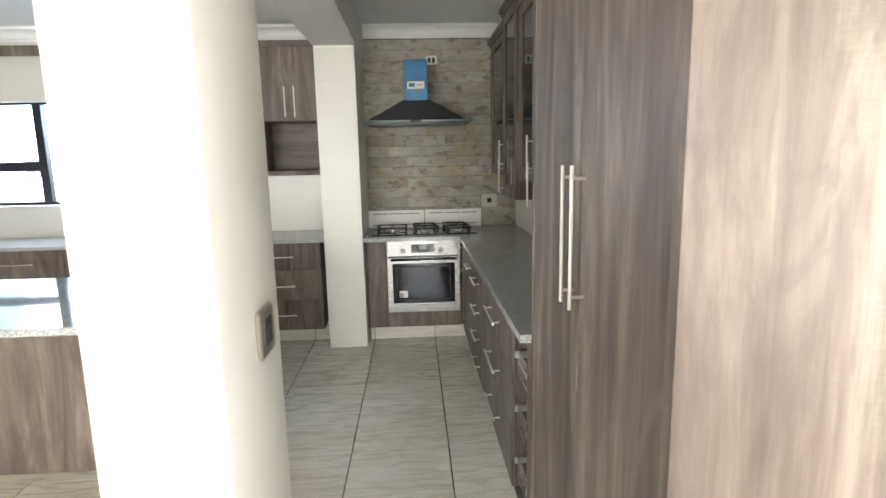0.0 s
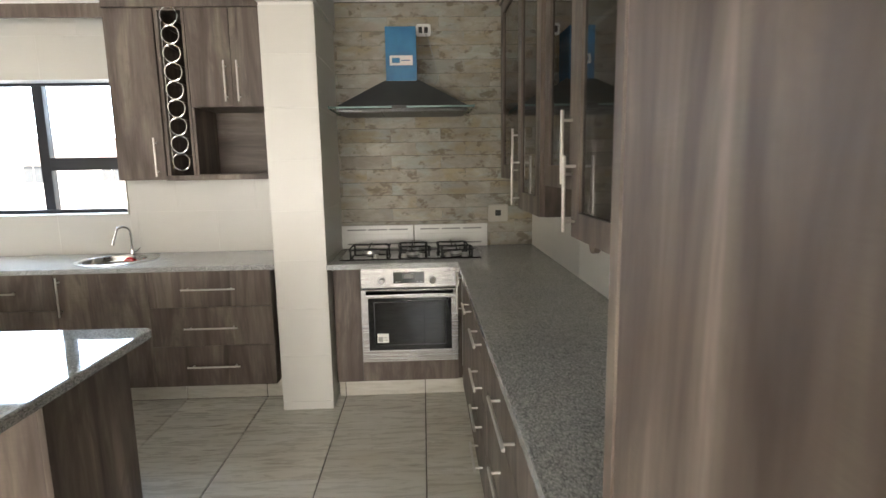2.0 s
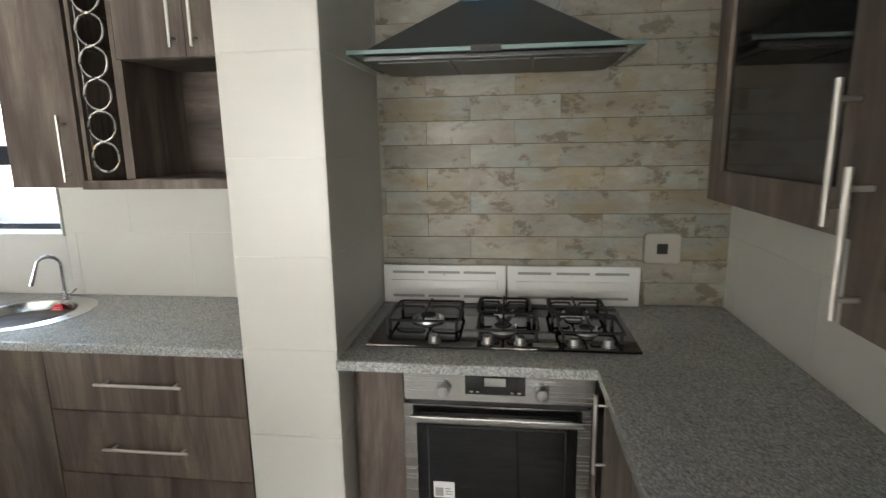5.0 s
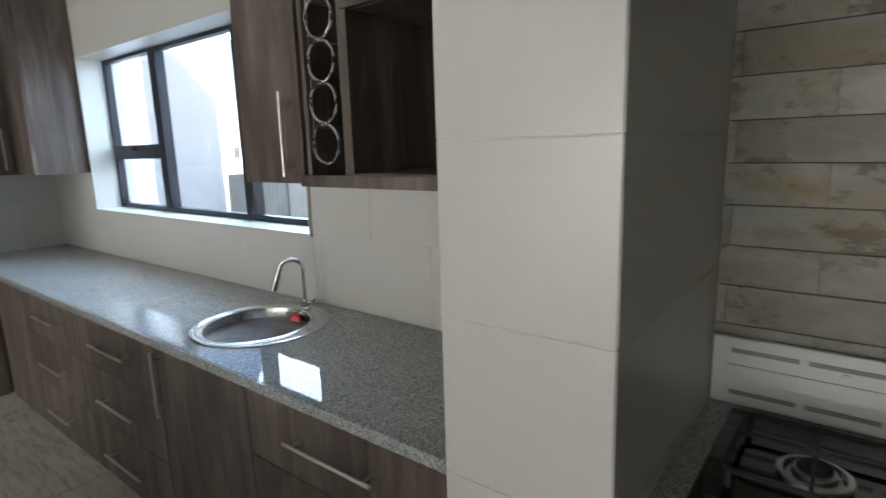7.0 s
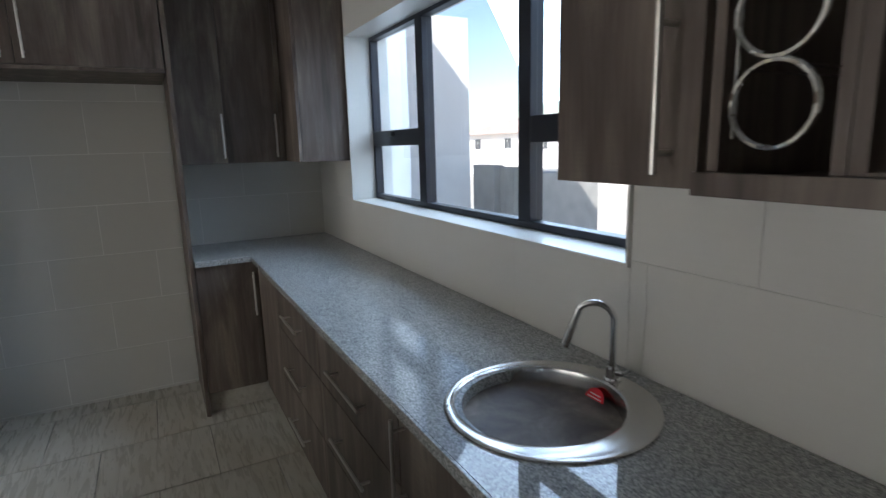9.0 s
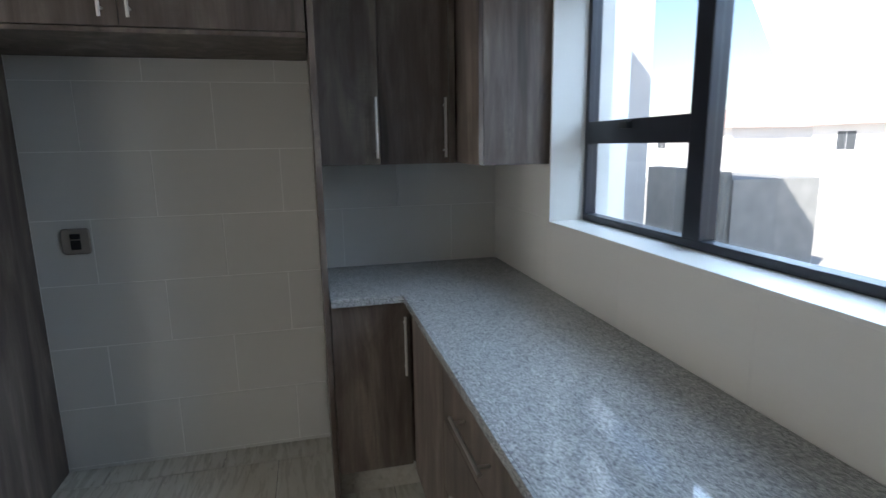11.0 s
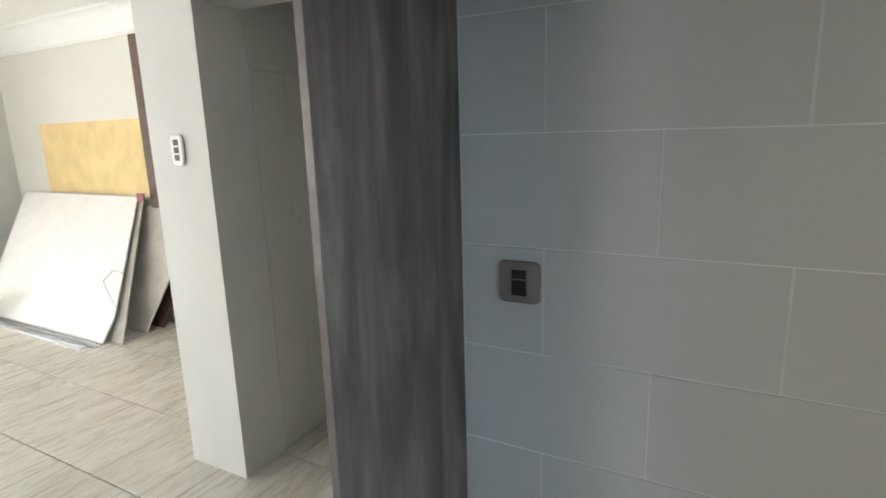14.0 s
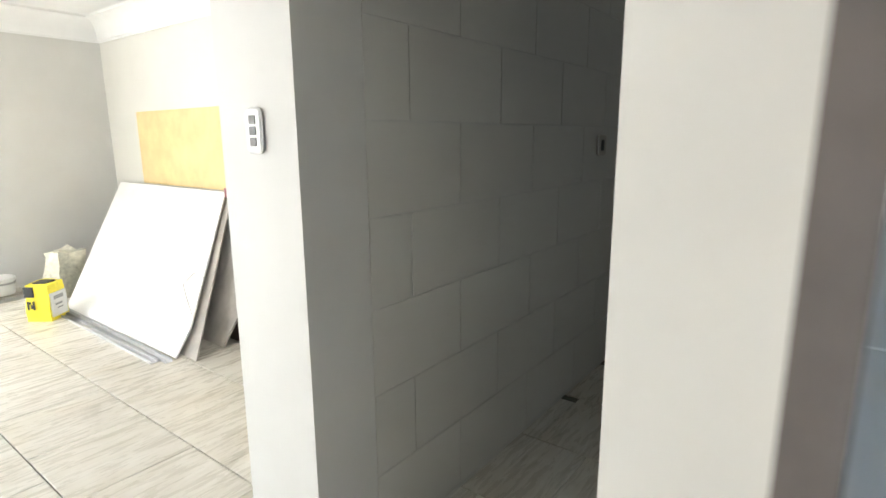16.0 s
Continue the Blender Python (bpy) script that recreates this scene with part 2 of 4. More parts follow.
PLASTIC_W = plain("white_plastic", (0.78, 0.78, 0.76), 0.35, vary=0.02)
RED = plain("red_sticker", (0.75, 0.015, 0.03), 0.5, vary=0.1)
YELLOW = plain("yellow_woven_bag", (0.85, 0.72, 0.03), 0.55, vary=0.1, scale=20)
BAGWHITE = plain("white_woven_bag", (0.7, 0.69, 0.66), 0.6, vary=0.1)
PATCH = plain("peach_bare_plaster", (0.72, 0.55, 0.28), 0.85, vary=0.1, scale=5)
BOARD = plain("white_ceiling_board", (0.8, 0.79, 0.77), 0.7, vary=0.04)
BOARD_E = plain("board_core_edge", (0.45, 0.42, 0.38), 0.8, vary=0.15)
BROWN = plain("dark_brown_timber", (0.10, 0.06, 0.04), 0.5, vary=0.25, scale=12)
DARKSTEEL = brushed("dark_hood_underside", (0.1, 0.103, 0.105), 0.4)
TEAL = plain("green_glass_edge", (0.2, 0.3, 0.29), 0.12, vary=0.1)
ZINC = brushed("galvanised_steel", (0.5, 0.5, 0.5), 0.4, (20.0, 20.0, 20.0))
RENDER = plain("white_exterior_render", (0.82, 0.81, 0.79), 0.85, vary=0.04)
CONCRETE = plain("precast_concrete", (0.42, 0.41, 0.38), 0.9, vary=0.12, scale=4)
ROOF = plain("pink_brown_roof_tile", (0.52, 0.4, 0.35), 0.8, vary=0.15)
SAND = plain("pale_sandy_ground", (0.56, 0.52, 0.45), 0.95, vary=0.12, scale=1.2)
DARKWIN = plain("dark_far_window", (0.1, 0.11, 0.12), 0.2)
REDDISH = plain("maroon_tape", (0.3, 0.09, 0.1), 0.6)
CLEAR = plain("crumpled_clear_plastic", (0.6, 0.58, 0.48), 0.3, vary=0.2, scale=30)


# ---- mesh helpers ----
def box(bm, x0, y0, z0, x1, y1, z1, bevel=0.0):
    made = bmesh.ops.create_cube(bm, size=1.0, matrix=Matrix.Translation(((x0 + x1) / 2, (y0 + y1) / 2, (z0 + z1) / 2)) @ Matrix.Diagonal((abs(x1 - x0), abs(y1 - y0), abs(z1 - z0), 1)))
    if bevel:
        edges = {e for v in made["verts"] for e in v.link_edges}
        bmesh.ops.bevel(bm, geom=list(edges), offset=bevel, segments=2, profile=0.7, affect="EDGES")
    return bm


def rod(bm, a, b, r, n=10):
    a, b = Vector(a), Vector(b)
    d = b - a
    m = Matrix.Translation((a + b) / 2) @ d.to_track_quat("Z", "Y").to_matrix().to_4x4()
    bmesh.ops.create_cone(bm, cap_ends=True, segments=n, radius1=r, radius2=r, depth=d.length, matrix=m)
    return bm


def tube(bm, pts, r, n=8, closed=False):
    """A round tube along points."""
    pts = [Vector(p) for p in pts]
    rings, count = [], len(pts)
    for i, p in enumerate(pts):
        a = pts[(i - 1) % count] if closed or i > 0 else p
        b = pts[(i + 1) % count] if closed or i < count - 1 else p
        d = (b - a).normalized()
        side = d.cross(Vector((0.13, 0.97, 0.21))).normalized()
        up = side.cross(d)
        rings.append([bm.verts.new(p + r * (math.cos(u) * side + math.sin(u) * up)) for u in [2 * math.pi * k / n for k in range(n)]])
    for i in range(count if closed else count - 1):
        p, q = rings[i], rings[(i + 1) % count]
        for k in range(n):
            bm.faces.new((p[k], p[(k + 1) % n], q[(k + 1) % n], q[k]))
    if not closed:
        bm.faces.new(rings[0][::-1]), bm.faces.new(rings[-1])
    return bm


def lathe(bm, profile, n=40, center=(0, 0), sx=1.0, sy=1.0):
    rings = [[bm.verts.new((center[0] + sx * r * math.cos(2 * math.pi * k / n), center[1] + sy * r * math.sin(2 * math.pi * k / n), z)) for k in range(n)] for r, z in profile]
    for p, q in zip(rings, rings[1:]):
        for k in range(n):
            bm.faces.new((p[k], p[(k + 1) % n], q[(k + 1) % n], q[k]))
    return bm


def part(name, bm, material, parent, label="", smooth=False, kind=""):
    me = bpy.data.meshes.new(name)
    bmesh.ops.recalc_face_normals(bm, faces=bm.faces)
    bm.to_mesh(me)
    bm.free()
    if smooth:
        me.polygons.foreach_set("use_smooth", [True] * len(me.polygons))
        me.set_sharp_from_angle(angle=radians(35))
    me.materials.append(material)
    ob = new(name, me)
    ob.parent = parent
    return tagged(ob, label=label, kind=kind)


def thing(name, at, rz, label, category, group=""):
    ob = new(name)
    ob.matrix_world = pose(*at, 0, 0, rz)
    return tagged(ob, label, category, group)


def structure(name, bm, material, label="", smooth=False):
    ob = part(name, bm, material, None, smooth=smooth)
    return tagged(ob, label, kind="structure")


def frame_ring(x0, x1, z0, z1, s, ya, yb):
    """A closed rectangular frame s wide, between ya (front) and yb (back)."""
    bm = bmesh.new()
    loops = []
    for y in (ya, yb):
        for k in (0, s):
            loops.append([bm.verts.new(p) for p in ((x0 + k, y, z0 + k), (x1 - k, y, z0 + k), (x1 - k, y, z1 - k), (x0 + k, y, z1 - k))])
    fo, fi, bo, bi = loops
    for i in range(4):
        j = (i + 1) % 4
        for p, q in ((fo, fi), (fi, bi), (bi, bo), (bo, fo)):
            bm.faces.new((p[i], p[j], q[j], q[i]))
    return bm


def B(*boxes, bevel=0.0):
    bm = bmesh.new()
    for b in boxes:
        box(bm, *b, bevel=bevel)
    return bm


# ---- plan, in metres ----
N, W, E = 5.013, -4.775, 0.788
S, LW, RX = -3.6, -6.62, 2.6
CEIL, CORN = 2.655, 2.555
WIN = (-4.10, -2.02, 1.18, 2.085)
PIL = (-0.872, -0.566, 4.362)
NICHE = (2.908, 4.109, 1.868)

# ---- walls, floor, ceiling ----
T = 0.002
floor = structure("floor", B((-8.2, S - 0.3, -0.12, RX + 0.3, N + 0.3, -0.009)), GROUT_F, "floor slab with dark grout between large beige tiles")
wall_north = structure("wall_north", B((-8.2, N + T, 0, WIN[0], N + 0.25, 2.9), (WIN[1], N + T, 0, RX, N + 0.25, 2.9),
                                       (WIN[0], N + T, 0, WIN[1], N + 0.25, WIN[2]), (WIN[0], N + T, WIN[3], WIN[1], N + 0.25, 2.9)),
                       GROUT_W, "cream tiled kitchen wall with a wide window over the worktop")
wall_east = structure("wall_east", B((E + T, 0.85, 0, E + 0.25, N + T, 2.9)), GROUT_W, "cream tiled wall behind the long worktop")
wall_return = structure("wall_return", B((E + 0.25, 0.85, 0, RX, 1.0, 2.9)), PAINT, "plain painted wall")
wall_dining = structure("wall_dining", B((RX, S - 0.2, 0, RX + 0.2, -2.7, 2.9), (RX, 0.1, 0, RX + 0.2, 1.0, 2.9), (RX, -2.7, 0, RX + 0.2, 0.1, 0.5), (RX, -2.7, 2.1, RX + 0.2, 0.1, 2.9)), PAINT, "plain painted wall behind the entrance")
wall_niche = structure("wall_niche", B((W - 0.2, 2.887, 0, W - T, N + T, 2.9)), GROUT_R, "cream tiled wall with an open fridge recess")
wall_wing = structure("wall_wing", B((-5.16, 2.62, 0, -4.795, 2.886, 2.9)), PAINT, "off-white painted wall end between scullery and fridge recess")
SW = (-5.16, -4.92, 1.385, 1.737)
wall_switch = structure("wall_switch", B((-8.2, SW[2], 0, SW[1], SW[3] - 0.001, 2.0), (-8.2, SW[2], 2.0, SW[1], SW[3], 2.9)), GREYPAINT, "light grey wall end carrying a light switch")
wall_lintel = structure("wall_lintel", B((SW[0], SW[3], 2.0, SW[1], 2.62, 2.9)), GREYPAINT, "painted lintel over the scullery opening")
wall_scullery = structure("wall_scullery", B((-8.2, SW[3], 0, -8.0, N + T, 2.9), (-8.0, 4.2, 0, -7.2, 4.3, 2.9), (-6.0, 4.2, 0, W - 0.2, 4.3, 2.9), (-7.2, 4.2, 0, -6.0, 4.3, 1.1), (-7.2, 4.2, 2.05, -6.0, 4.3, 2.9),
                                             (-5.16, 2.887, 0, W - 0.2, 4.2, 2.9)), PAINT, "plain scullery walls")
# Greyer paint than the west wall: its backlit shade is put into the colour.
wall_south = structure("wall_south", B((LW - 0.2, S - 0.2, 0, -4.4, S, 2.9), (-1.4, S - 0.2, 0, -0.4, S, 2.9), (2.2, S - 0.2, 0, RX, S, 2.9), (-4.4, S - 0.2, 2.15, -1.4, S, 2.9), (-0.4, S - 0.2, 2.15, 2.2, S, 2.9)),
                       GREYPAINT, "living room wall with wide glazed openings, painted greyer as backlit")
wall_west = structure("wall_west", B((LW - 0.2, S, 0, LW, SW[2], 2.9)), PAINT, "off-white living room wall with a bare plaster patch")
pillar = structure("pillar", B((PIL[0] + T, PIL[2] + T, 0, PIL[1] - T, N + T, 2.376)), GROUT_W, "cream tiled square pillar beside the hob")
stub = structure("wall_stub", B((-0.832, 1.147, 0, -0.552, 1.613, 2.376), bevel=0.006), PAINT, "smooth off-white wall end with a switch", True)
beam = structure("beam", B((-0.876, 1.1, 2.376, -0.55, N, 2.9)), GREYPAINT, "painted ceiling beam on the pillar")
plaster_patch = structure("wall_patch", B((LW, -2.95, 0.99, LW + 0.004, -1.17, 1.70)), PATCH, "peach rectangle of bare unpainted plaster")
ceiling = structure("ceiling", B((-8.2, S - 0.2, CEIL, RX + 0.2, N + 0.25, CEIL + 0.1)), WHITE, "white plasterboard ceiling")
box_joints = B(*[(x, S, CEIL - 0.004, x + 0.035, 1.3, CEIL) for x in (-5.6, -4.4, -3.2, -2.0)])
structure("ceiling_joint_strip", box_joints, WHITE, "flush cover strips between ceiling boards")


def cornice(name, a, b, inward, drop=0.1, reach=0.1):
    """A coved cornice with two small steps along a wall line from a to b; inward points into the room."""
    a, b, n = Vector((*a, 0)), Vector((*b, 0)), Vector((*inward, 0))
    prof = [(0, -drop), (0.012, -drop), (0.014, -drop + 0.018), (0.024, -drop + 0.02)]
    prof += [(0.026 + (reach - 0.045) * (1 - math.cos(u)), -drop + 0.024 + (drop - 0.045) * math.sin(u)) for u in [radians(q) for q in (0, 20, 40, 60, 80)]]
    prof += [(reach - 0.012, -0.02), (reach - 0.01, -0.006), (reach, -0.005), (reach, 0), (0, 0)]
    bm = bmesh.new()
    ends = [[bm.verts.new(p + n * u + Vector((0, 0, CEIL + w))) for u, w in prof] for p in (a, b)]
    for i in range(len(prof)):
        k = (i + 1) % len(prof)
        bm.faces.new((ends[0][i], ends[0][k], ends[1][k], ends[1][i]))
    bm.faces.new(ends[0]), bm.faces.new(ends[1][::-1])
    return structure(name, bm, WHITE, "white moulded plaster cornice", True)


cornice("cornice_1", (PIL[1], N), (E, N), (0, -1))
cornice("cornice_2", (E, 1.88), (E, N), (-1, 0))
cornice("cornice_3", (W, N), (PIL[0], N), (0, -1), 0.1, 0.12)
cornice("cornice_4", (W, 2.62), (W, N), (1, 0))
cornice("cornice_5", (LW, S), (LW, SW[2]), (1, 0), 0.235, 0.17)
cornice("cornice_6", (LW, S), (RX, S), (0, 1), 0.235, 0.17)
cornice("cornice_7", (LW, SW[2]), (SW[1], SW[2]), (0, -1), 0.12, 0.12)


# ---- windows ----
def glazed(name, x0, x1, y, z0, z1, uprights, rails, label, group="", fr=0.034, glass=True):
    """An aluminium window in the wall plane y: outer frame, uprights and rails (x0, x1, z, thickness), panes."""
    w = new(name)
    w.location = ((x0 + x1) / 2, y, z0)
    tagged(w, label, kind="structure")
    cx = (x0 + x1) / 2

    def bar(nm, a, b, c, d, dep=0.05):
        part(nm, B((a - cx, -dep / 2, c - z0, b - cx, dep / 2, d - z0), bevel=0.004), ALU, w)
    bar("window_frame", x0, x1, z0, z0 + fr)
    bar("window_frame", x0, x1, z1 - fr, z1)
    bar("window_frame", x0, x0 + fr, z0 + fr, z1 - fr)
    bar("window_frame", x1 - fr, x1, z0 + fr, z1 - fr)
    for u, th in uprights:
        bar("mullion", u - th / 2, u + th / 2, z0 + fr, z1 - fr, 0.06)
    for a, b, z, th in rails:
        bar("transom", a, b, z - th / 2, z + th / 2, 0.055)
    if glass:
        xs = [x0] + [u for u, _ in uprights] + [x1]
        for a, b in zip(xs, xs[1:]):
            p = part("pane", B((a - cx + 0.02, -0.003, 0.02, b - cx - 0.02, 0.003, z1 - z0 - 0.02)), PANE, w, "clear glass pane")
            p.visible_shadow = False
    return w


kwin = glazed("window_1", WIN[0], WIN[1], 5.17, WIN[2], WIN[3], [(-3.447, 0.072), (-2.634, 0.07)], [(WIN[0] + 0.024, -3.483, 1.522, 0.082), (-2.6, WIN[1] - 0.03, 1.525, 0.09)],
              "black aluminium window with a fixed centre pane and opening sides", fr=0.027)
part("window_catch", B((-0.76, -0.05, 0.35, -0.71, -0.025, 0.375), bevel=0.003), PLASTIC_B, kwin, "black window catch")
glazed("window_2", -4.4, -1.4, S - 0.1, 0.0, 2.15, [(-2.9, 0.07)], [], "wide aluminium patio door behind the camera")
glazed("window_3", -0.4, 2.2, S - 0.1, 0.0, 2.15, [(0.9, 0.07)], [], "wide aluminium entrance glazing behind the camera")
glazed("window_4", -7.2, -6.0, 4.25, 1.1, 2.05, [(-6.6, 0.05)], [], "small scullery window")
structure("window_sill", B((WIN[0], N - 0.012, WIN[2] - 0.012, WIN[1], 5.145, WIN[2]), bevel=0.003), WTILE, "tiled window sill, cream")
structure("window_reveal", B((WIN[0], N - 0.012, WIN[2], WIN[0] + 0.008, 5.145, WIN[3]), (WIN[1] - 0.008, N - 0.012, WIN[2], WIN[1], 5.145, WIN[3]), (WIN[0] + 0.008, N - 0.012, WIN[3] - 0.008, WIN[1] - 0.008, 5.145, WIN[3])), WTILE, "cream tiled window reveal")

# ---- kitchen units ----
FRONT = 0.019


def handle(parent, x, z, length, upright, label="brushed steel bar handle", y=0.0, r=0.0055, off=0.034):
    """A bar handle centred at x, z; its two posts stand on the front face at y."""
    bm = bmesh.new()
    h = length / 2
    if upright:
        rod(bm, (x, y - off, z - h), (x, y - off, z + h), r)
        for s in (-1, 1):
            rod(bm, (x, y - off, z + s * (h - 0.03)), (x, y, z + s * (h - 0.03)), r * 0.8, 8)
    else:
        rod(bm, (x - h, y - off, z), (x + h, y - off, z), r)
        for s in (-1, 1):
            rod(bm, (x + s * (h - 0.03), y - off, z), (x + s * (h - 0.03), y, z), r * 0.8, 8)
    return part("handle", bm, HSTEEL, parent, label, True)


def slab_front(name, unit, x0, x1, z0, z1, hx=None, hz=None, hl=0.32, upright=False, gap=0.0015):
    p = part(name, B((x0 + gap, -FRONT, z0 + gap, x1 - gap, 0, z1 - gap), bevel=0.0015), LAM, unit)
    if hx is not None:
        handle(p, hx, hz, hl, upright, y=-FRONT)
    return p


def carcass(unit, w, d, z0, z1, name="body", open_front=False, mat=None):
    t = 0.016
    if open_front:
        for nm, b in (("side_panel", (0, 0, z0, t, d, z1)), ("side_panel", (w - t, 0, z0, w, d, z1)), ("bottom_panel", (t, 0, z0, w - t, d, z0 + t)),
                      ("top_panel", (t, 0, z1 - t, w - t, d, z1))):
            part(nm, B(b), mat or LAM, unit)
        bm = B((t, d - 0.006, z0 + t, w - t, d, z1 - t))
        name = "back_panel"
    else:
        bm = B((0, 0.001, z0, w, d, z1))
    return part(name, bm, mat or LAM, unit)


def drawer_unit(at, rz, w, splits, hl, label, group="", d=0.5, hw=None):
    u = thing("drawer_cabinet", at, rz, label, "cabinet", group)
    carcass(u, w, d, splits[-1], splits[0])
    for top, bot in zip(splits, splits[1:]):
        slab_front("drawer_front", u, 0, w, bot, top, hw or w / 2, top - (0.11 if top > 0.85 else 0.127), hl)
    return u


def door_unit(at, rz, w, z0, z1, doors, label, group="", d=0.5, name="base_cabinet"):
    """doors: (x0, x1, handle x or None, handle z, handle length)."""
    u = thing(name, at, rz, label, "cabinet", group)
    carcass(u, w, d, z0, z1)
    for a, b, hx, hz, hl in doors:
        slab_front("door", u, a, b, z0, z1, hx, hz, hl, True)
    return u


TOP = 0.866
BF = 4.45 + FRONT
GB = "base units along the window wall"
# window wall base run, local x runs eastwards
drawer_unit((-1.665, BF, 0), 0, 0.74, [TOP, 0.64, 0.395, 0.135], 0.32, "grey-brown three-drawer unit next to the tiled pillar", GB)
door_unit((-2.215, BF, 0), 0, 0.55, 0.135, TOP, [(0, 0.55, 0.035, 0.727, 0.24)], "grey-brown door unit below the round sink", GB)
drawer_unit((-2.955, BF, 0), 0, 0.74, [TOP, 0.64, 0.395, 0.135], 0.32, "grey-brown three-drawer unit below the window", GB)
drawer_unit((-3.655, BF, 0), 0, 0.70, [TOP, 0.64, 0.395, 0.135], 0.27, "narrower three-drawer unit near the corner", GB)
door_unit((-4.17, BF, 0), 0, 0.515, 0.135, TOP, [(0, 0.515, None, 0, 0)], "plain corner filler unit under the worktop", GB)
door_unit((-4.21 - FRONT, 4.134, 0), 90, 0.33, 0.135, TOP, [(0.0, 0.315, 0.29, 0.685, 0.25)], "narrow door unit beside the fridge recess", d=0.53)
# hob wall
u = thing("oven_housing", (-0.568, 4.487, 0), 0, "grey-brown housing round the built-in oven", "cabinet")
part("filler_panel", B((0.012, 0, 0.118, 0.178, 0.018, TOP), bevel=0.0015), LAM, u)
part("filler_panel", B((0.786, 0.012, 0.118, 0.81, 0.02, TOP), bevel=0.0015), LAM_SHADE, u)
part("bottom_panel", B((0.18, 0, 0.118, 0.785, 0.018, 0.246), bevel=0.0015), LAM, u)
part("body", B((0.012, 0.022, 0.118, 0.172, 0.52, TOP), (0.79, 0.022, 0.118, 0.808, 0.52, TOP), (0.172, 0.022, 0.118, 0.79, 0.52, 0.23)), LAM_SHADE, u)
# long east run, local x runs southwards
EF = 0.235 + FRONT
GE = "base units under the long worktop"
door_unit((EF, 4.36, 0), -90, 0.36, 0.13, TOP, [(0, 0.36, 0.05, 0.72, 0.245)], "narrow door unit beside the oven", GE, 0.53)
u = door_unit((EF, 4.0, 0), -90, 0.36, 0.13, 0.64, [(0, 0.36, None, 0, 0)], "door unit with a drawer above it", GE, 0.53)
part("drawer_body", B((0, 0.001, 0.645, 0.36, 0.53, TOP)), LAM, u)
slab_front("drawer_front", u, 0, 0.36, 0.645, TOP, 0.18, 0.76, 0.2)
drawer_unit((EF, 3.64, 0), -90, 0.56, [TOP, 0.70, 0.53, 0.35, 0.13], 0.24, "four-drawer unit with short steel handles", GE, 0.53)
drawer_unit((EF, 3.08, 0), -90, 0.93, [TOP, 0.645, 0.405, 0.13], 0.32, "wide three-drawer unit with long steel handles", GE, 0.53)


def wire_basket(parent, x0, x1, y0, y1, z, h):
    rim = part("wire_basket", tube(bmesh.new(), [(x0, y0, z + h), (x1, y0, z + h), (x1, y1, z + h), (x0, y1, z + h)], 0.0035, 6, True), CHROME, parent, "chrome wire pull-out basket", True)
    part("lower_rim", tube(bmesh.new(), [(x0, y0, z), (x1, y0, z), (x1, y1, z), (x0, y1, z)], 0.0035, 6, True), CHROME, rim, smooth=True)
    part("middle_wire", tube(bmesh.new(), [(x0, y0, z + h / 2), (x1, y0, z + h / 2)], 0.002, 5), CHROME, rim, smooth=True)
    count = 9
    for i in range(count + 1):
        x = x0 + (x1 - x0) * i / count
        part("wire", tube(bmesh.new(), [(x, y0, z + h), (x, y0, z), (x, y1, z), (x, y1, z + h)], 0.002, 5), CHROME, rim, smooth=True)
    return rim


u = thing("basket_cabinet", (EF - 0.012, 2.145, 0), -90, "open grey-brown unit with three chrome wire baskets", "cabinet")
carcass(u, 0.27, 0.52, 0.13, TOP, open_front=True, mat=LAM_SHADE)
for z in (0.20, 0.43, 0.66):
    wire_basket(u, 0.034, 0.236, 0.01, 0.46, z, 0.10)
    for x in (0.017, 0.24):
        part("runner", B((x, 0.0, z + 0.06, x + 0.013, 0.46, z + 0.085)), ZINC, u)
# plinths
plinth_1 = structure("plinth_1", B((-4.16, 4.578, 0, -0.88, 4.59, 0.134)), GROUT_F, "recessed plinth of cut floor tiles under the window units")
plinth_2 = structure("plinth_2", B((-4.283, 4.135, 0, -4.273, 4.57, 0.134)), FTILE, "tiled plinth beside the recess")
plinth_3 = structure("plinth_3", B((-0.555, 4.548, 0, 0.29, 4.56, 0.117)), GROUT_F, "recessed plinth of cut floor tiles under the oven")
plinth_4 = structure("plinth_4", B((0.29, 1.875, 0, 0.3, 4.548, 0.129)), FTILE, "tiled plinth under the long worktop")

# worktops
SX, SY, SR = -1.972, 4.722, 0.2


def worktop_with_hole():
    """The window-side slab, with a round opening for the sink bowl."""
    bm = bmesh.new()
    x0, x1, y0, y1, za, zb = W + 0.001, -0.874, 4.4285, N - 0.001, 0.868, 0.9
    n = 48
    hx0, hx1 = SX - 0.255, SX + 0.255
    for z, flip in ((za, True), (zb, False)):
        ring = [bm.verts.new((SX + SR * math.cos(2 * math.pi * k / n), SY + SR * math.sin(2 * math.pi * k / n), z)) for k in range(n)]
        out = []
        for k in range(n):
            c, s = math.cos(2 * math.pi * k / n), math.sin(2 * math.pi * k / n)
            r = min((hx1 - SX) / max(abs(c), 1e-6), ((y1 - SY) if s > 0 else (SY - y0)) / max(abs(s), 1e-6))
            out.append(bm.verts.new((SX + r * c, SY + r * s, z)))
        for k in range(n):
            j = (k + 1) % n
            bm.faces.new((ring[k], ring[j], out[j], out[k]))
        for cx, cy in ((hx0, y0), (hx1, y0), (hx0, y1), (hx1, y1)):
            near = sorted(out, key=lambda v: (v.co.x - cx) ** 2 + (v.co.y - cy) ** 2)[:2]
            bm.faces.new((near[0], near[1], bm.verts.new((cx, cy, z))))
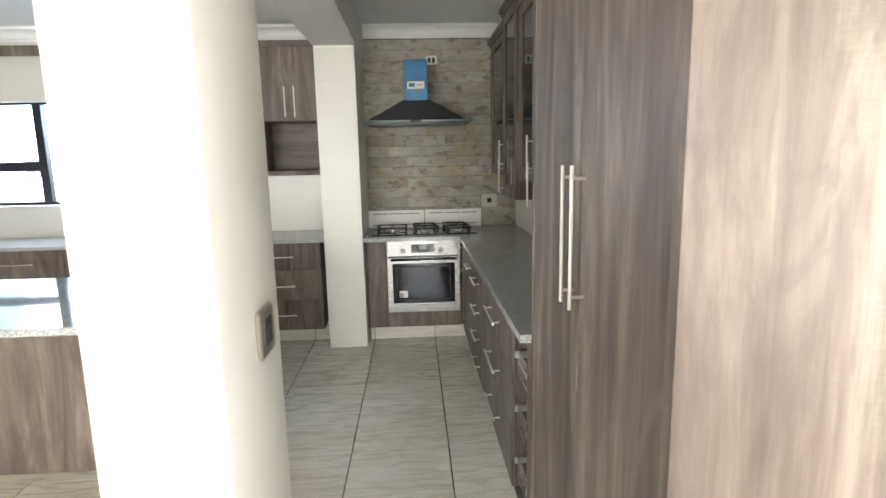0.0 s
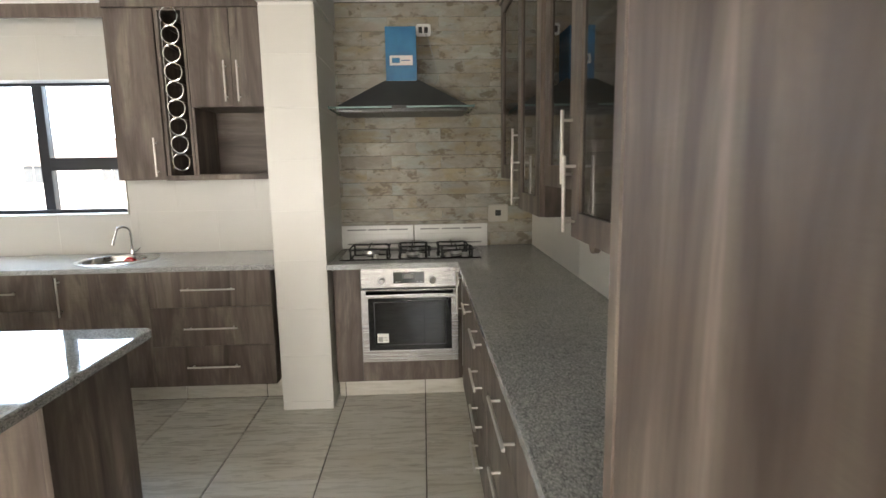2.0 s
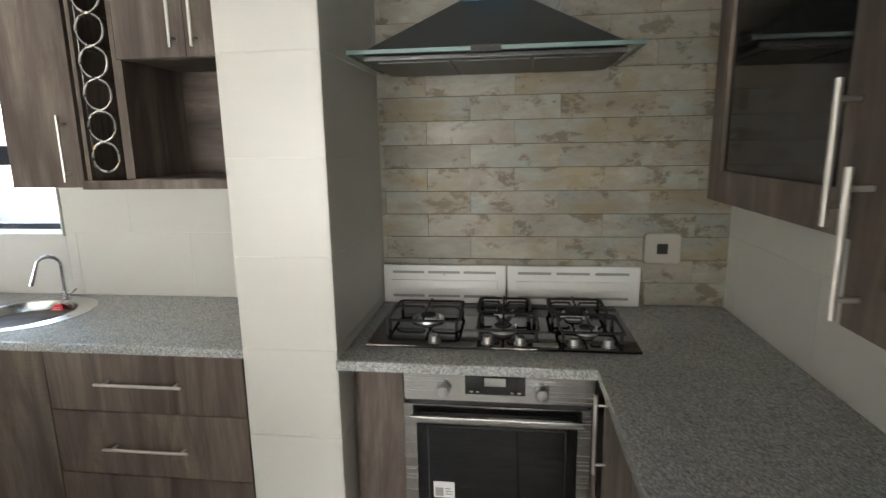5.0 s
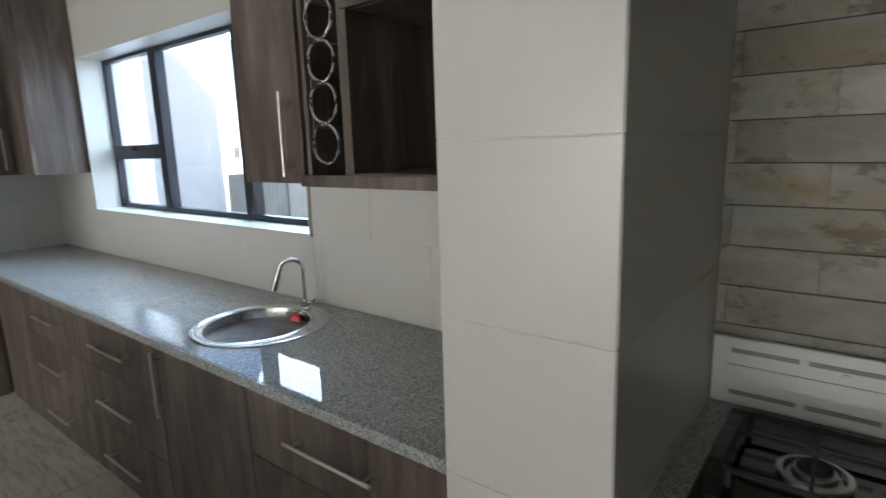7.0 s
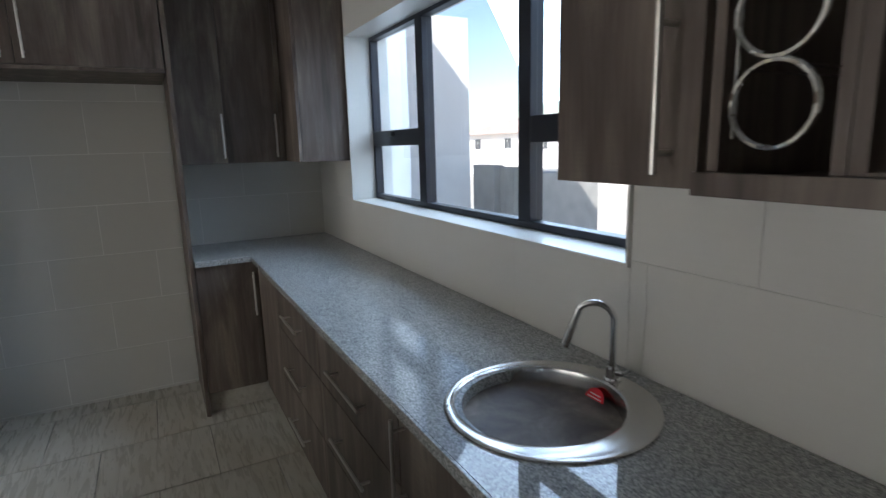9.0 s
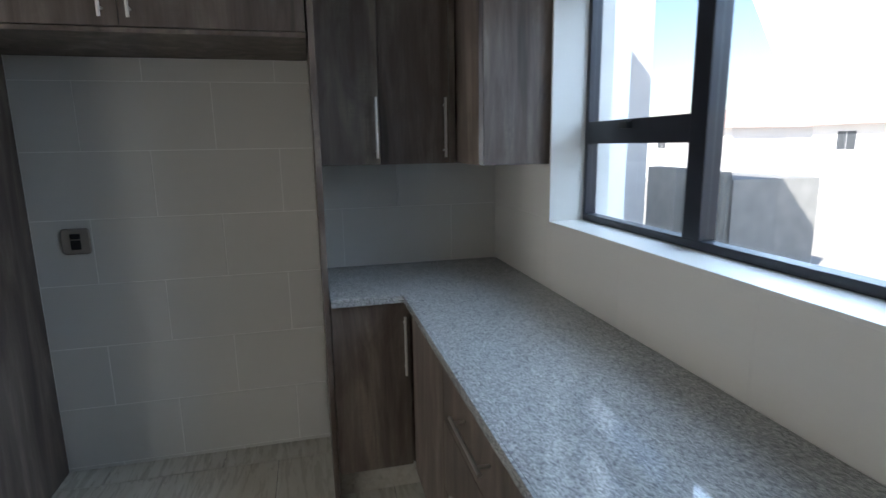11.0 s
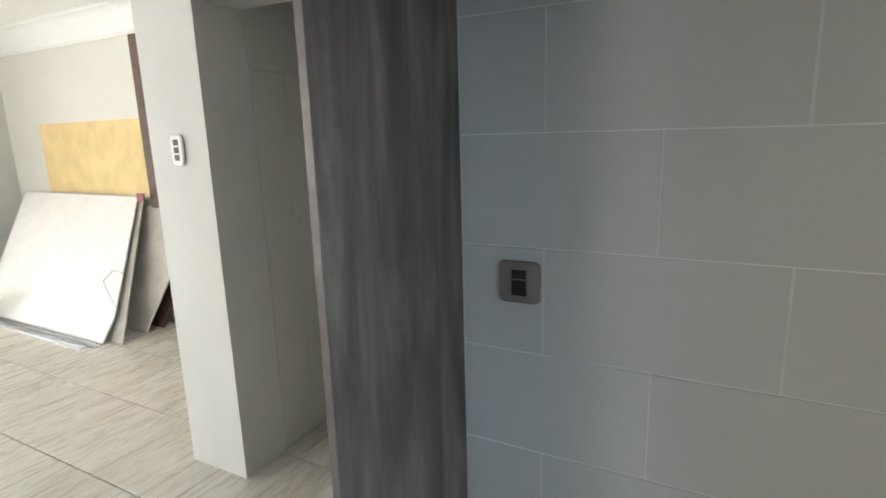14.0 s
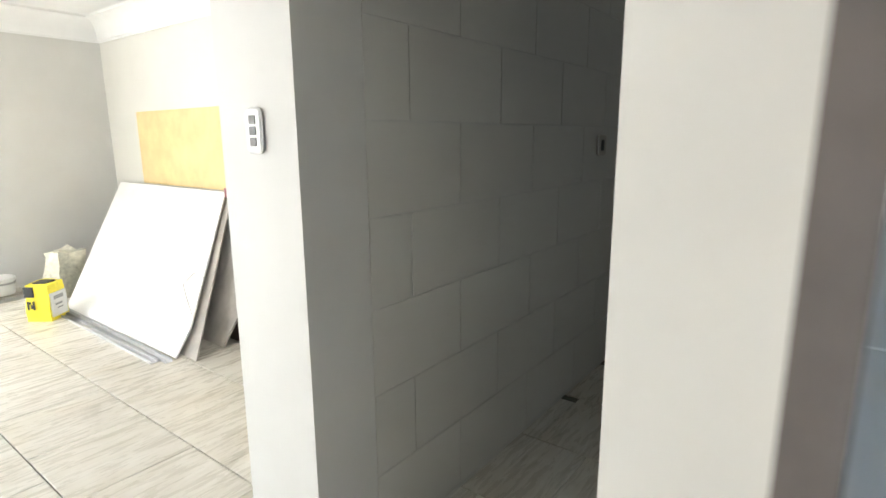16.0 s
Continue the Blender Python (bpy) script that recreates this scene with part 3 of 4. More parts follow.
        if not flip:
            top = ring
        else:
            low = ring
    for k in range(n):
        j = (k + 1) % n
        bm.faces.new((low[k], low[j], top[j], top[k]))
    for y in (y0, y1):
        bm.faces.new([bm.verts.new(c) for c in ((hx0, y, za), (hx1, y, za), (hx1, y, zb), (hx0, y, zb))])
    box(bm, x0, y0, za, hx0, y1, zb)
    box(bm, hx1, y0, za, x1, y1, zb)
    box(bm, x0, 4.136, za, -4.1885, y0, zb)
    return bm


wt1 = thing("worktop", (0, 0, 0), 0, "polished grey speckled granite worktop under the window", "worktop")
part("slab", worktop_with_hole(), GRANITE, wt1)
part("edge", B((-4.18, 4.42, 0.869, -0.874, 4.428, 0.8995), bevel=0.002), GRANITE, wt1, "polished granite front edge")
part("edge", B((-4.188, 4.136, 0.869, -4.18, 4.428, 0.8995), bevel=0.002), GRANITE, wt1, "polished granite side edge")
wt2 = thing("worktop", (0, 0, 0), 0, "polished grey speckled granite worktop holding the gas hob", "worktop")
part("slab", B((-0.564, 4.363, 0.868, 0.22, N - 0.001, 0.9), (0.22, 1.8735, 0.868, E - 0.001, N - 0.001, 0.9)), GRANITE, wt2)
part("edge", B((-0.57, 4.355, 0.869, 0.22, 4.363, 0.899), (0.212, 1.8735, 0.869, 0.22, 4.355, 0.899), bevel=0.002), GRANITE, wt2)



def rounded_slab(x0, y0, x1, y1, h, rad):
    """A slab with rounded corners and eased edges, bottom at z 0."""
    bm = bmesh.new()
    def ring(inset, z):
        out = []
        q = rad - inset
        for cx, cy, a0 in ((x1 - rad, y1 - rad, 0), (x0 + rad, y1 - rad, 90), (x0 + rad, y0 + rad, 180), (x1 - rad, y0 + rad, 270)):
            out += [bm.verts.new((cx + q * math.cos(radians(a0 + k)), cy + q * math.sin(radians(a0 + k)), z)) for k in (0, 18, 36, 54, 72, 90)]
        return out
    rings = [ring(0.005, 0), ring(0, 0.005), ring(0, h - 0.005), ring(0.005, h)]
    for p, q in zip(rings, rings[1:]):
        for i in range(len(p)):
            j = (i + 1) % len(p)
            bm.faces.new((p[i], p[j], q[j], q[i]))
    bm.faces.new(rings[0][::-1]), bm.faces.new(rings[-1])
    return bm


# island
isl = thing("kitchen_island", (-1.995, 2.88, 0), 0, "grey-brown island base with an overhanging granite top", "island")
part("body", B((-0.93, -0.202, 0.0, 0.91, 0.202, 0.866)), LAM_SHADE, isl)
part("front_panel", B((-0.95, -0.22, 0.0, 0.91, -0.203, 0.866), bevel=0.001), LAM, isl)
part("back_panel", B((-0.95, 0.203, 0.0, 0.91, 0.22, 0.866), bevel=0.001), LAM, isl)
part("side_panel", B((0.9105, -0.22, 0.0, 0.93, 0.22, 0.866), bevel=0.001), LAM, isl)
part("side_panel", B((-0.95, -0.2025, 0.0, -0.9305, 0.2025, 0.866), bevel=0.001), LAM, isl)
itop = thing("island_top", (-1.96, 2.65, 0.868), 0, "glossy pale granite island top mirroring the window", "worktop")
part("slab", rounded_slab(-1.0, -0.494, 0.98, 0.494, 0.034, 0.035), GRANITE, itop)

# tall larder
LX = 0.255 + FRONT
lar = thing("larder_cupboard", (LX, 1.76, 0), -90, "tall grey-brown larder cupboard with two full-height doors", "cupboard")
part("body", B((-0.08, 0.001, 0.12, 0.953, 0.51, 2.46)), LAM, lar)
slab_front("door", lar, -0.08, 0.415, 0.12, 2.46, 0.374, 1.325, 0.345, True)
slab_front("door", lar, 0.415, 0.952, 0.12, 2.46, 0.452, 1.325, 0.345, True)
part("side_panel", B((0.9535, -0.056, 0, 0.984, 0.51, 2.52), bevel=0.003), LAM, lar)
part("side_panel", B((-0.112, -0.0215, 0, -0.081, 0.51, 2.46), bevel=0.003), LAM, lar)
part("plinth", B((-0.08, 0.04, 0, 0.95, 0.055, 0.118)), LAM, lar)
part("top_trim", B((-0.08, -FRONT - 0.01, 2.46, 0.952, 0.51, 2.52), bevel=0.004), LAM, lar)


# east wall glass cabinets
def glass_cabinet(y_north, w, z0, z1, front, handle_south, label):
    u = thing("glass_cabinet", (front + 0.02, y_north, 0), -90, label, "wall cabinet", "glass-fronted wall cabinets over the long worktop")
    d = E - front - 0.022
    carcass(u, w, d, z0, z1, open_front=True, mat=LAM_SHADE)
    part("shelf", B((0.017, 0.02, (z0 + z1) / 2, w - 0.017, d - 0.01, (z0 + z1) / 2 + 0.016)), LAM_SHADE, u)
    g, s = 0.0015, 0.075
    door = part("door", frame_ring(g, w - g, z0 + g, z1 - g, s, -0.02, 0), LAM, u, "framed door")
    part("pane", B((s - 0.008, -0.012, z0 + s - 0.008, w - s + 0.008, -0.008, z1 - s + 0.008)), DOORGLASS, door, "smoked glass pane")
    hx = w - 0.038 if handle_south else 0.038
    handle(door, hx, z0 + 0.13, 0.22, True, y=-0.02)
    part("top_trim", B((-0.004, -0.045, z1, w + 0.004, d, z1 + 0.03), (0, -0.032, z1 - 0.02, w, -0.02, z1), bevel=0.003), LAM, u)
    return u


glass_cabinet(4.35, 0.644, 1.393, 2.36, 0.47, True, "shorter glass-fronted cabinet next to the hob")
glass_cabinet(3.706, 0.476, 1.267, 2.42, 0.455, False, "taller glass-fronted cabinet hanging lower")
glass_cabinet(3.23, 0.43, 1.387, 2.36, 0.47, True, "shorter glass-fronted cabinet between two taller ones")
dcab = glass_cabinet(2.79, 0.48, 1.251, 2.42, 0.455, False, "taller glass-fronted cabinet with a shaped lower edge")
part("lobe", rod(bmesh.new(), (0.2, -0.018, 1.258), (0.2, -0.002, 1.258), 0.026, 24), LAM, dcab, "small rounded lobe under the door")
glass_cabinet(2.31, 0.435, 1.387, 2.36, 0.47, False, "shorter glass-fronted cabinet beside the larder")

# window wall uppers
WY = 4.65
UT = 2.43
UB = 1.41
u = thing("wall_cabinet", (-1.872, WY + FRONT, 0), 0, "single-door wall cabinet beside the window", "wall cabinet")
carcass(u, 0.30, N - WY - FRONT - 0.002, UB, UT)
slab_front("door", u, 0, 0.295, UB, UT, 0.248, 1.55, 0.235, True)
u = thing("wine_rack_cabinet", (-1.567, WY + 0.005, 0), 0, "open narrow cabinet with a chrome ring bottle rack", "wine rack")
carcass(u, 0.17, N - WY - 0.008, UB, UT, open_front=True, mat=LAM)
rack = part("ring_rack", tube(bmesh.new(), [(0.031, 0.006, 1.48), (0.031, 0.006, 2.41)], 0.003, 6), CHROME, u, "chrome upright of the ring bottle rack", True)
for k in range(9):
    bm = bmesh.new()
    cz = 1.52 + 0.108 * k
    tube(bm, [(0.083 + 0.052 * math.cos(a), 0.0, cz + 0.052 * math.sin(a)) for a in [2 * math.pi * q / 28 for q in range(28)]], 0.0042, 6, True)
    for sx in (-1, 1):
        tube(bm, [(0.083 + sx * 0.03, -0.006, cz + 0.042), (0.083 + sx * 0.03, 0.2, cz + 0.042)], 0.002, 5)
    part("ring", bm, CHROME, rack, "chrome bottle ring", True)
u = thing("wall_cabinet", (-1.393, WY + FRONT, 0), 0, "two-door wall cabinet above an open shelf box", "wall cabinet")
DW = 0.517
part("body", B((0, 0.001, 1.848, DW, N - WY - FRONT - 0.002, UT)), LAM, u)
slab_front("door", u, 0, 0.26, 1.848, UT, 0.225, 1.997, 0.24, True)
slab_front("door", u, 0.26, DW, 1.848, UT, 0.302, 1.997, 0.24, True)
part("side_panel", B((0, -FRONT, UB, 0.018, 0.336, 1.847)), LAM, u)
part("side_panel", B((DW - 0.016, -FRONT, UB, DW, 0.336, 1.847)), LAM, u)
part("shelf", B((0.018, -FRONT, 1.425, DW - 0.016, 0.328, 1.441)), LAM, u)
part("back_panel", B((0.018, 0.328, 1.441, DW - 0.016, 0.336, 1.847)), LAM_H, u, "back panel with the grain lying down")
part("bottom_trim", B((-0.18, -FRONT - 0.02, 1.405, DW, -FRONT, 1.437), bevel=0.002), LAM, u)
u = thing("pelmet_board", (-1.874, WY + 0.01, 2.38), 0, "grey-brown pelmet board running above the window", "pelmet")
part("board", B((-2.6, 0, 0, 0, 0.018, 0.08), bevel=0.002), LAM, u)
u = thing("pelmet_board", (-1.872, WY - 0.01, UT), 0, "grey-brown trim board along the tops of the wall cabinets", "pelmet")
part("board", B((0, 0, 0.001, 0.998, 0.03, 0.045), (-0.0, 0.03, 0.001, 0.998, 0.34, 0.02), bevel=0.002), LAM, u)

# west uppers, local x runs northwards
u = door_unit((-4.46 - FRONT, 4.134, 0), 90, 0.585, 1.405, UT, [(0, 0.253, 0.235, 1.558, 0.25), (0.253, 0.556, 0.531, 1.558, 0.25), (0.556, 0.585, None, 0, 0)],
              "dark grey-brown wall cabinet beside the fridge recess", d=0.295, name="wall_cabinet")
u = thing("wall_cabinet", (W + 0.005, 4.719 + FRONT, 0), 0, "corner wall cabinet ending at the window", "wall cabinet")
carcass(u, 0.645, N - 4.719 - FRONT - 0.002, 1.405, UT)
slab_front("door", u, 0.33, 0.645, 1.405, UT)
u = thing("bridge_cabinet", (-4.215 - FRONT, NICHE[0] + 0.005, 0), 90, "two-door cabinet bridging the fridge recess", "wall cabinet")
carcass(u, 1.19, 0.535, 1.886, UT)
slab_front("door", u, 0, 0.592, 1.886, UT, 0.545, 2.03, 0.24, True)
slab_front("door", u, 0.592, 1.19, 1.886, UT, 0.63, 2.03, 0.24, True)
part("bottom_panel", B((-0.0, -FRONT, 1.868, 1.19, 0.535, 1.884), bevel=0.001), LAM, u)
u = thing("recess_side_panel", (-4.45, NICHE[1] + 0.001, 0), 0, "full-height grey-brown panel between recess and base units", "panel")
part("panel", B((-0.324, 0, 0, 0.235, 0.022, UT), bevel=0.0015), LAM, u)
u = thing("recess_side_panel", (-4.45, NICHE[0] - 0.023, 0), 0, "full-height grey-brown panel with a worn front edge", "panel")
part("panel", B((-0.324, 0.004, 0, 0.252, 0.022, UT), bevel=0.0015), LAM, u)
part("edge_strip", B((0.2525, 0.004, 0, 0.255, 0.022, UT)), EDGE, u, "worn grey-brown panel edge")
u = thing("cornice_board", (-4.22, 3.8, UT), 0, "grey-brown trim board on the western cabinets", "pelmet")
part("board", B((-0.03, -0.9, 0.001, 0.0, 0.33, 0.045), (-0.26, 0.33, 0.001, -0.22, 0.9, 0.045), bevel=0.002), LAM, u)

# ---- oven ----
ov = thing("built_in_oven", (-0.383, 4.468, 0.25), 0, "stainless steel built-in oven with a black glass door", "oven")
part("control_panel", B((0, 0, 0.478, 0.608, 0.02, 0.604), bevel=0.002), STEEL, ov, "brushed steel control panel")
part("display", B((0.2, -0.002, 0.505, 0.392, 0, 0.575), bevel=0.001), BGLASS, ov, "black glass display")
d = bmesh.new()
for x in (0.215, 0.235, 0.345, 0.368):
    box(d, x, -0.0035, 0.512, x + 0.01, -0.002, 0.516)
box(d, 0.262, -0.0035, 0.535, 0.33, -0.002, 0.562)
part("display_marks", d, SLOT, ov, "grey clock marks")
for x in (0.13, 0.443):
    bm = bmesh.new()
    rod(bm, (x, 0, 0.522), (x, -0.005, 0.522), 0.026, 28)
    lathe_pts = [(0.021, 0.0), (0.0205, 0.014), (0.019, 0.022), (0.016, 0.025), (0.0005, 0.0255)]
    kn = bmesh.new()
    lathe(kn, lathe_pts, 28)
    bmesh.ops.rotate(kn, verts=kn.verts, matrix=Matrix.Rotation(radians(90), 3, "X"))
    bmesh.ops.translate(kn, verts=kn.verts, vec=(x, -0.005, 0.522))
    box(kn, x - 0.0035, -0.036, 0.504, x + 0.0035, -0.029, 0.54, bevel=0.001)
    k = part("knob", bm, STEEL, ov, "steel knob ring", True)
    part("knob_grip", kn, KNOB, k, "round steel knob", True)
    part("knob_mark", B(*[(x + 0.034 * math.cos(q) - 0.0012, -0.001, 0.522 + 0.034 * math.sin(q) - 0.0012, x + 0.034 * math.cos(q) + 0.0012, 0.001, 0.522 + 0.034 * math.sin(q) + 0.0012) for q in [radians(w) for w in range(-30, 220, 50)]]), SLOT, k)
part("indicator", rod(bmesh.new(), (0.55, -0.001, 0.58), (0.55, 0.001, 0.58), 0.003, 10), PLASTIC_B, ov, "small dark indicator")
body = part("body", B((0.006, 0.022, 0.0, 0.602, 0.5, 0.6)), PLASTIC_B, ov)
door = part("door", frame_ring(0, 0.598, 0.004, 0.466, 0.04, -0.006, 0.02), STEEL, ov, "steel-framed oven door")
part("bottom_rail", B((0.0405, -0.006, 0.044, 0.5575, 0.018, 0.079), bevel=0.001), STEEL, door, "steel strip below the glass")
part("glass", B((0.041, -0.003, 0.08, 0.557, 0.012, 0.425)), BGLASS, door, "black door glass")
part("inner_window", frame_ring(0.075, 0.523, 0.11, 0.39, 0.004, -0.0036, -0.003), PLASTIC_B, door, "faint frame of the inner window")
part("gap", B((0.02, 0.001, 0.466, 0.588, 0.015, 0.478)), PLASTIC_B, ov, "dark vent gap")
part("top_strip", B((0.028, -0.0085, 0.428, 0.57, -0.006, 0.462), bevel=0.001), BGLASS, door, "black strip above the door glass")
bm = B((0.026, -0.052, 0.424, 0.572, -0.038, 0.446), bevel=0.004)
box(bm, 0.034, -0.039, 0.428, 0.05, -0.005, 0.442), box(bm, 0.548, -0.039, 0.428, 0.564, -0.005, 0.442)
part("handle", bm, STEEL, door, "flat steel door handle")
part("sticker", B((0.092, -0.0042, 0.128, 0.162, -0.003, 0.186)), LABEL, door, "small white sticker")
part("sticker_print", B((0.097, -0.0048, 0.133, 0.125, -0.0042, 0.165), (0.13, -0.0048, 0.14, 0.155, -0.0042, 0.144), (0.13, -0.0048, 0.15, 0.155, -0.0042, 0.154), (0.13, -0.0048, 0.16, 0.15, -0.0042, 0.164)), SLOT, door)
part("maker_mark", B((0.28, -0.0075, 0.028, 0.318, -0.006, 0.036)), SLOT, door, "tiny grey maker mark")

# ---- hob ----
hob = thing("gas_hob", (-0.073, 4.735, 0.9), 0, "black glass gas hob with five burners and iron grates", "hob")
part("glass_plate", B((-0.436, -0.252, 0.0, 0.438, 0.215, 0.008), bevel=0.003), BGLASS, hob)


def burner(x, y, r, wok=False):
    b = part("burner", lathe(bmesh.new(), [(r * 1.3, 0.008), (r * 1.28, 0.0105), (r * 1.05, 0.012), (r * 1.02, 0.022), (r * 0.9, 0.0245), (0.0005, 0.0245)], 32, (x, y)), BURN, hob, "round steel gas burner", True)
    part("burner_cap", lathe(bmesh.new(), [(r * 0.82, 0.0245), (r * 0.84, 0.029), (r * 0.76, 0.0315), (0.0005, 0.032)], 32, (x, y)), BLACK, b, "black burner cap", True)
    if wok:
        part("outer_ring", lathe(bmesh.new(), [(r * 1.75, 0.009), (r * 1.72, 0.017), (r * 1.45, 0.019), (r * 1.42, 0.009)], 36, (x, y)), BURN, b, "outer steel wok ring", True)
    part("igniter", rod(bmesh.new(), (x + r * 1.2, y + r * 0.6, 0.008), (x + r * 1.2, y + r * 0.6, 0.024), 0.0025, 8), PLASTIC_W, b, "white igniter pin")


for x, y, r in ((0.008, 0.09, 0.03), (0.008, -0.085, 0.036), (0.268, 0.095, 0.042), (0.29, -0.085, 0.03)):
    burner(x, y, r)
burner(-0.268, 0.01, 0.034, True)


def grate(x0, x1, y0, y1, hub, feet=True):
    """A cast frame with rounded corners and four fingers that rise and run in towards the burner."""
    bm = bmesh.new()
    z, c = 0.044, 0.02
    pts = []
    for cx, cy, a0 in ((x1 - c, y1 - c, 0), (x0 + c, y1 - c, 90), (x0 + c, y0 + c, 180), (x1 - c, y0 + c, 270)):
        pts += [(cx + c * math.cos(radians(a0 + k)), cy + c * math.sin(radians(a0 + k)), z) for k in (0, 30, 60, 90)]
    tube(bm, pts, 0.0052, 6, True)
    for x, y in ((x0 + 0.008, y0 + 0.008), (x1 - 0.008, y0 + 0.008), (x1 - 0.008, y1 - 0.008), (x0 + 0.008, y1 - 0.008)):
        rod(bm, (x, y, 0.008), (x, y, z), 0.006, 8)
    hx, hy = hub
    for ex, ey in ((x0, hy), (x1, hy), (hx, y0), (hx, y1)):
        ux, uy = ex - hx, ey - hy
        q = 0.018 / math.hypot(ux, uy)
        tube(bm, [(ex, ey, z - 0.002), (hx + ux * 0.88, hy + uy * 0.88, z + 0.012), (hx + ux * 0.75, hy + uy * 0.75, z + 0.015), (hx + ux * q, hy + uy * q, z + 0.014), (hx + ux * q * 0.9, hy + uy * q * 0.9, z + 0.006)], 0.0042, 6)
    return bm


part("pan_grate", grate(-0.395, -0.145, -0.11, 0.13, (-0.268, 0.01)), BLACK, hob, "black cast iron grate", True)
for x0, x1, y0, y1, hub in ((-0.085, 0.105, 0.005, 0.185, (0.008, 0.09)), (-0.075, 0.125, -0.19, -0.005, (0.008, -0.085)), (0.175, 0.375, 0.005, 0.19, (0.268, 0.095)), (0.195, 0.395, -0.19, -0.005, (0.29, -0.085))):
    part("pan_grate", grate(x0, x1, y0, y1, hub), BLACK, hob, "black cast iron grate", True)
for x in (-0.215, -0.04, 0.066, 0.236, 0.341):
    kn = part("knob", lathe(bmesh.new(), [(0.0215, 0.008), (0.0215, 0.0105), (0.0175, 0.0115), (0.0165, 0.029), (0.0145, 0.0325), (0.0005, 0.033)], 24, (x, -0.212)), KNOB, hob, "round steel gas knob", True)
    part("knob_mark", B((x - 0.001, -0.228, 0.0325, x + 0.001, -0.212, 0.0336)), PLASTIC_B, kn, "dark pointer line")
part("maker_plate", B((0.105, -0.232, 0.008, 0.185, -0.2, 0.0095)), SLOT, hob, "plain grey plate")


def vent_panel(x0, x1):
    g = thing("vent_panel", ((x0 + x1) / 2, N - 0.03, 0.901), 0, "white slotted metal vent panel leaning behind the hob", "vent panel", "vent panels behind the hob")
    h = (x1 - x0) / 2
    part("panel", B((-h + 0.002, 0, 0, h - 0.002, 0.018, 0.16), bevel=0.006), ENAMEL, g)
    for k in (-1, 0, 1):
        for z in (0.13, 0.03):
            part("slot", B((k * h * 0.58 - 0.065, -0.0012, z - 0.005, k * h * 0.58 + 0.065, 0.001, z + 0.005)), SLOT, g, "dark vent slot")
    part("rib", B((-h * 0.86, -0.007, 0.062, h * 0.86, 0.001, 0.098), bevel=0.003), ENAMEL, g)
    part("clip", rod(bmesh.new(), (0, -0.008, 0.115), (0, 0.0, 0.115), 0.007, 12), ENAMEL, g)


vent_panel(-0.564, -0.058)
vent_panel(-0.055, 0.465)


def plate_socket(name, at, rz, w, h, mat, wells, label, category="socket"):
    u = thing(name, at, rz, label, category)
    bm = rounded_slab(-w / 2, -h / 2, w / 2, h / 2, 0.013, 0.018)
    bmesh.ops.rotate(bm, verts=bm.verts, matrix=Matrix.Rotation(radians(90), 3, "X"))
    part("plate", bm, mat, u, smooth=True)
    for x0, z0, x1, z1 in wells:
        part("rocker", B((x0, -0.0155, z0, x1, -0.011, z1), bevel=0.0012), PLASTIC_B, u, "black switch insert")
    return u


plate_socket("wall_socket", (0.542, N - 0.002, 1.132), 0, 0.142, 0.125, SOCKET, [(-0.02, -0.02, 0.02, 0.02)], "square brushed steel socket plate on the stone wall")
plate_socket("wall_socket", (W + 0.002, 3.078, 1.095), 90, 0.115, 0.115, SOCKET_SHADE, [(-0.02, -0.036, 0.02, 0.006), (-0.02, 0.01, 0.02, 0.034)], "square brushed steel socket plate in the fridge recess")
plate_socket("light_switch", (SW[1] + 0.001, 1.565, 1.45), 90, 0.07, 0.125, PLASTIC_W, [(-0.014, -0.042, 0.014, -0.018), (-0.014, -0.012, 0.014, 0.012), (-0.014, 0.018, 0.014, 0.042)], "white light switch with three dark rockers", "switch")
plate_socket("light_switch", (-0.551, 1.445, 1.085), 90, 0.135, 0.13, SOCKET, [(-0.03, -0.035, -0.004, 0.035), (0.004, -0.035, 0.03, 0.002), (0.004, 0.006, 0.03, 0.035)], "satin metal switch plate on the wall end", "switch")
plate_socket("wall_socket", (-7.0, SW[3] + 0.005, 1.38), 180, 0.115, 0.115, SOCKET, [(-0.02, -0.03, 0.02, 0.03)], "steel socket plate on the scullery tiles")
plate_socket("wall_socket", (0.04, N - 0.002, 2.37), 0, 0.1, 0.08, PLASTIC_W, [(-0.032, -0.02, -0.008, 0.02), (0.006, -0.02, 0.03, 0.02)], "white double socket beside the hood flue")

# ---- hood ----
hd = thing("cooker_hood", (-0.103, N - 0.002, 1.815), 0, "pyramid cooker hood with a tinted glass canopy", "cooker hood")
bm = bmesh.new()
low = [(-0.4, -0.42), (0.4, -0.42), (0.4, 0), (-0.4, 0)]
high = [(-0.1, -0.25), (0.1, -0.25), (0.1, 0), (-0.1, 0)]
va = [bm.verts.new((x, y, 0.02)) for x, y in low]
vb = [bm.verts.new((x, y, 0.2)) for x, y in high]
for i in range(4):
    bm.faces.new((va[i], va[(i + 1) % 4], vb[(i + 1) % 4], vb[i]))
bm.faces.new(va[::-1]), bm.faces.new(vb)
part("canopy_body", bm, plain("dark_hood_steel", (0.11, 0.115, 0.115), 0.3, 0.7), hd, "dark sloping hood body")
part("glass_canopy", B((-0.435, -0.47, 0.004, 0.435, 0, 0.012), bevel=0.002), CANOPYGLASS, hd, "tinted glass plate")
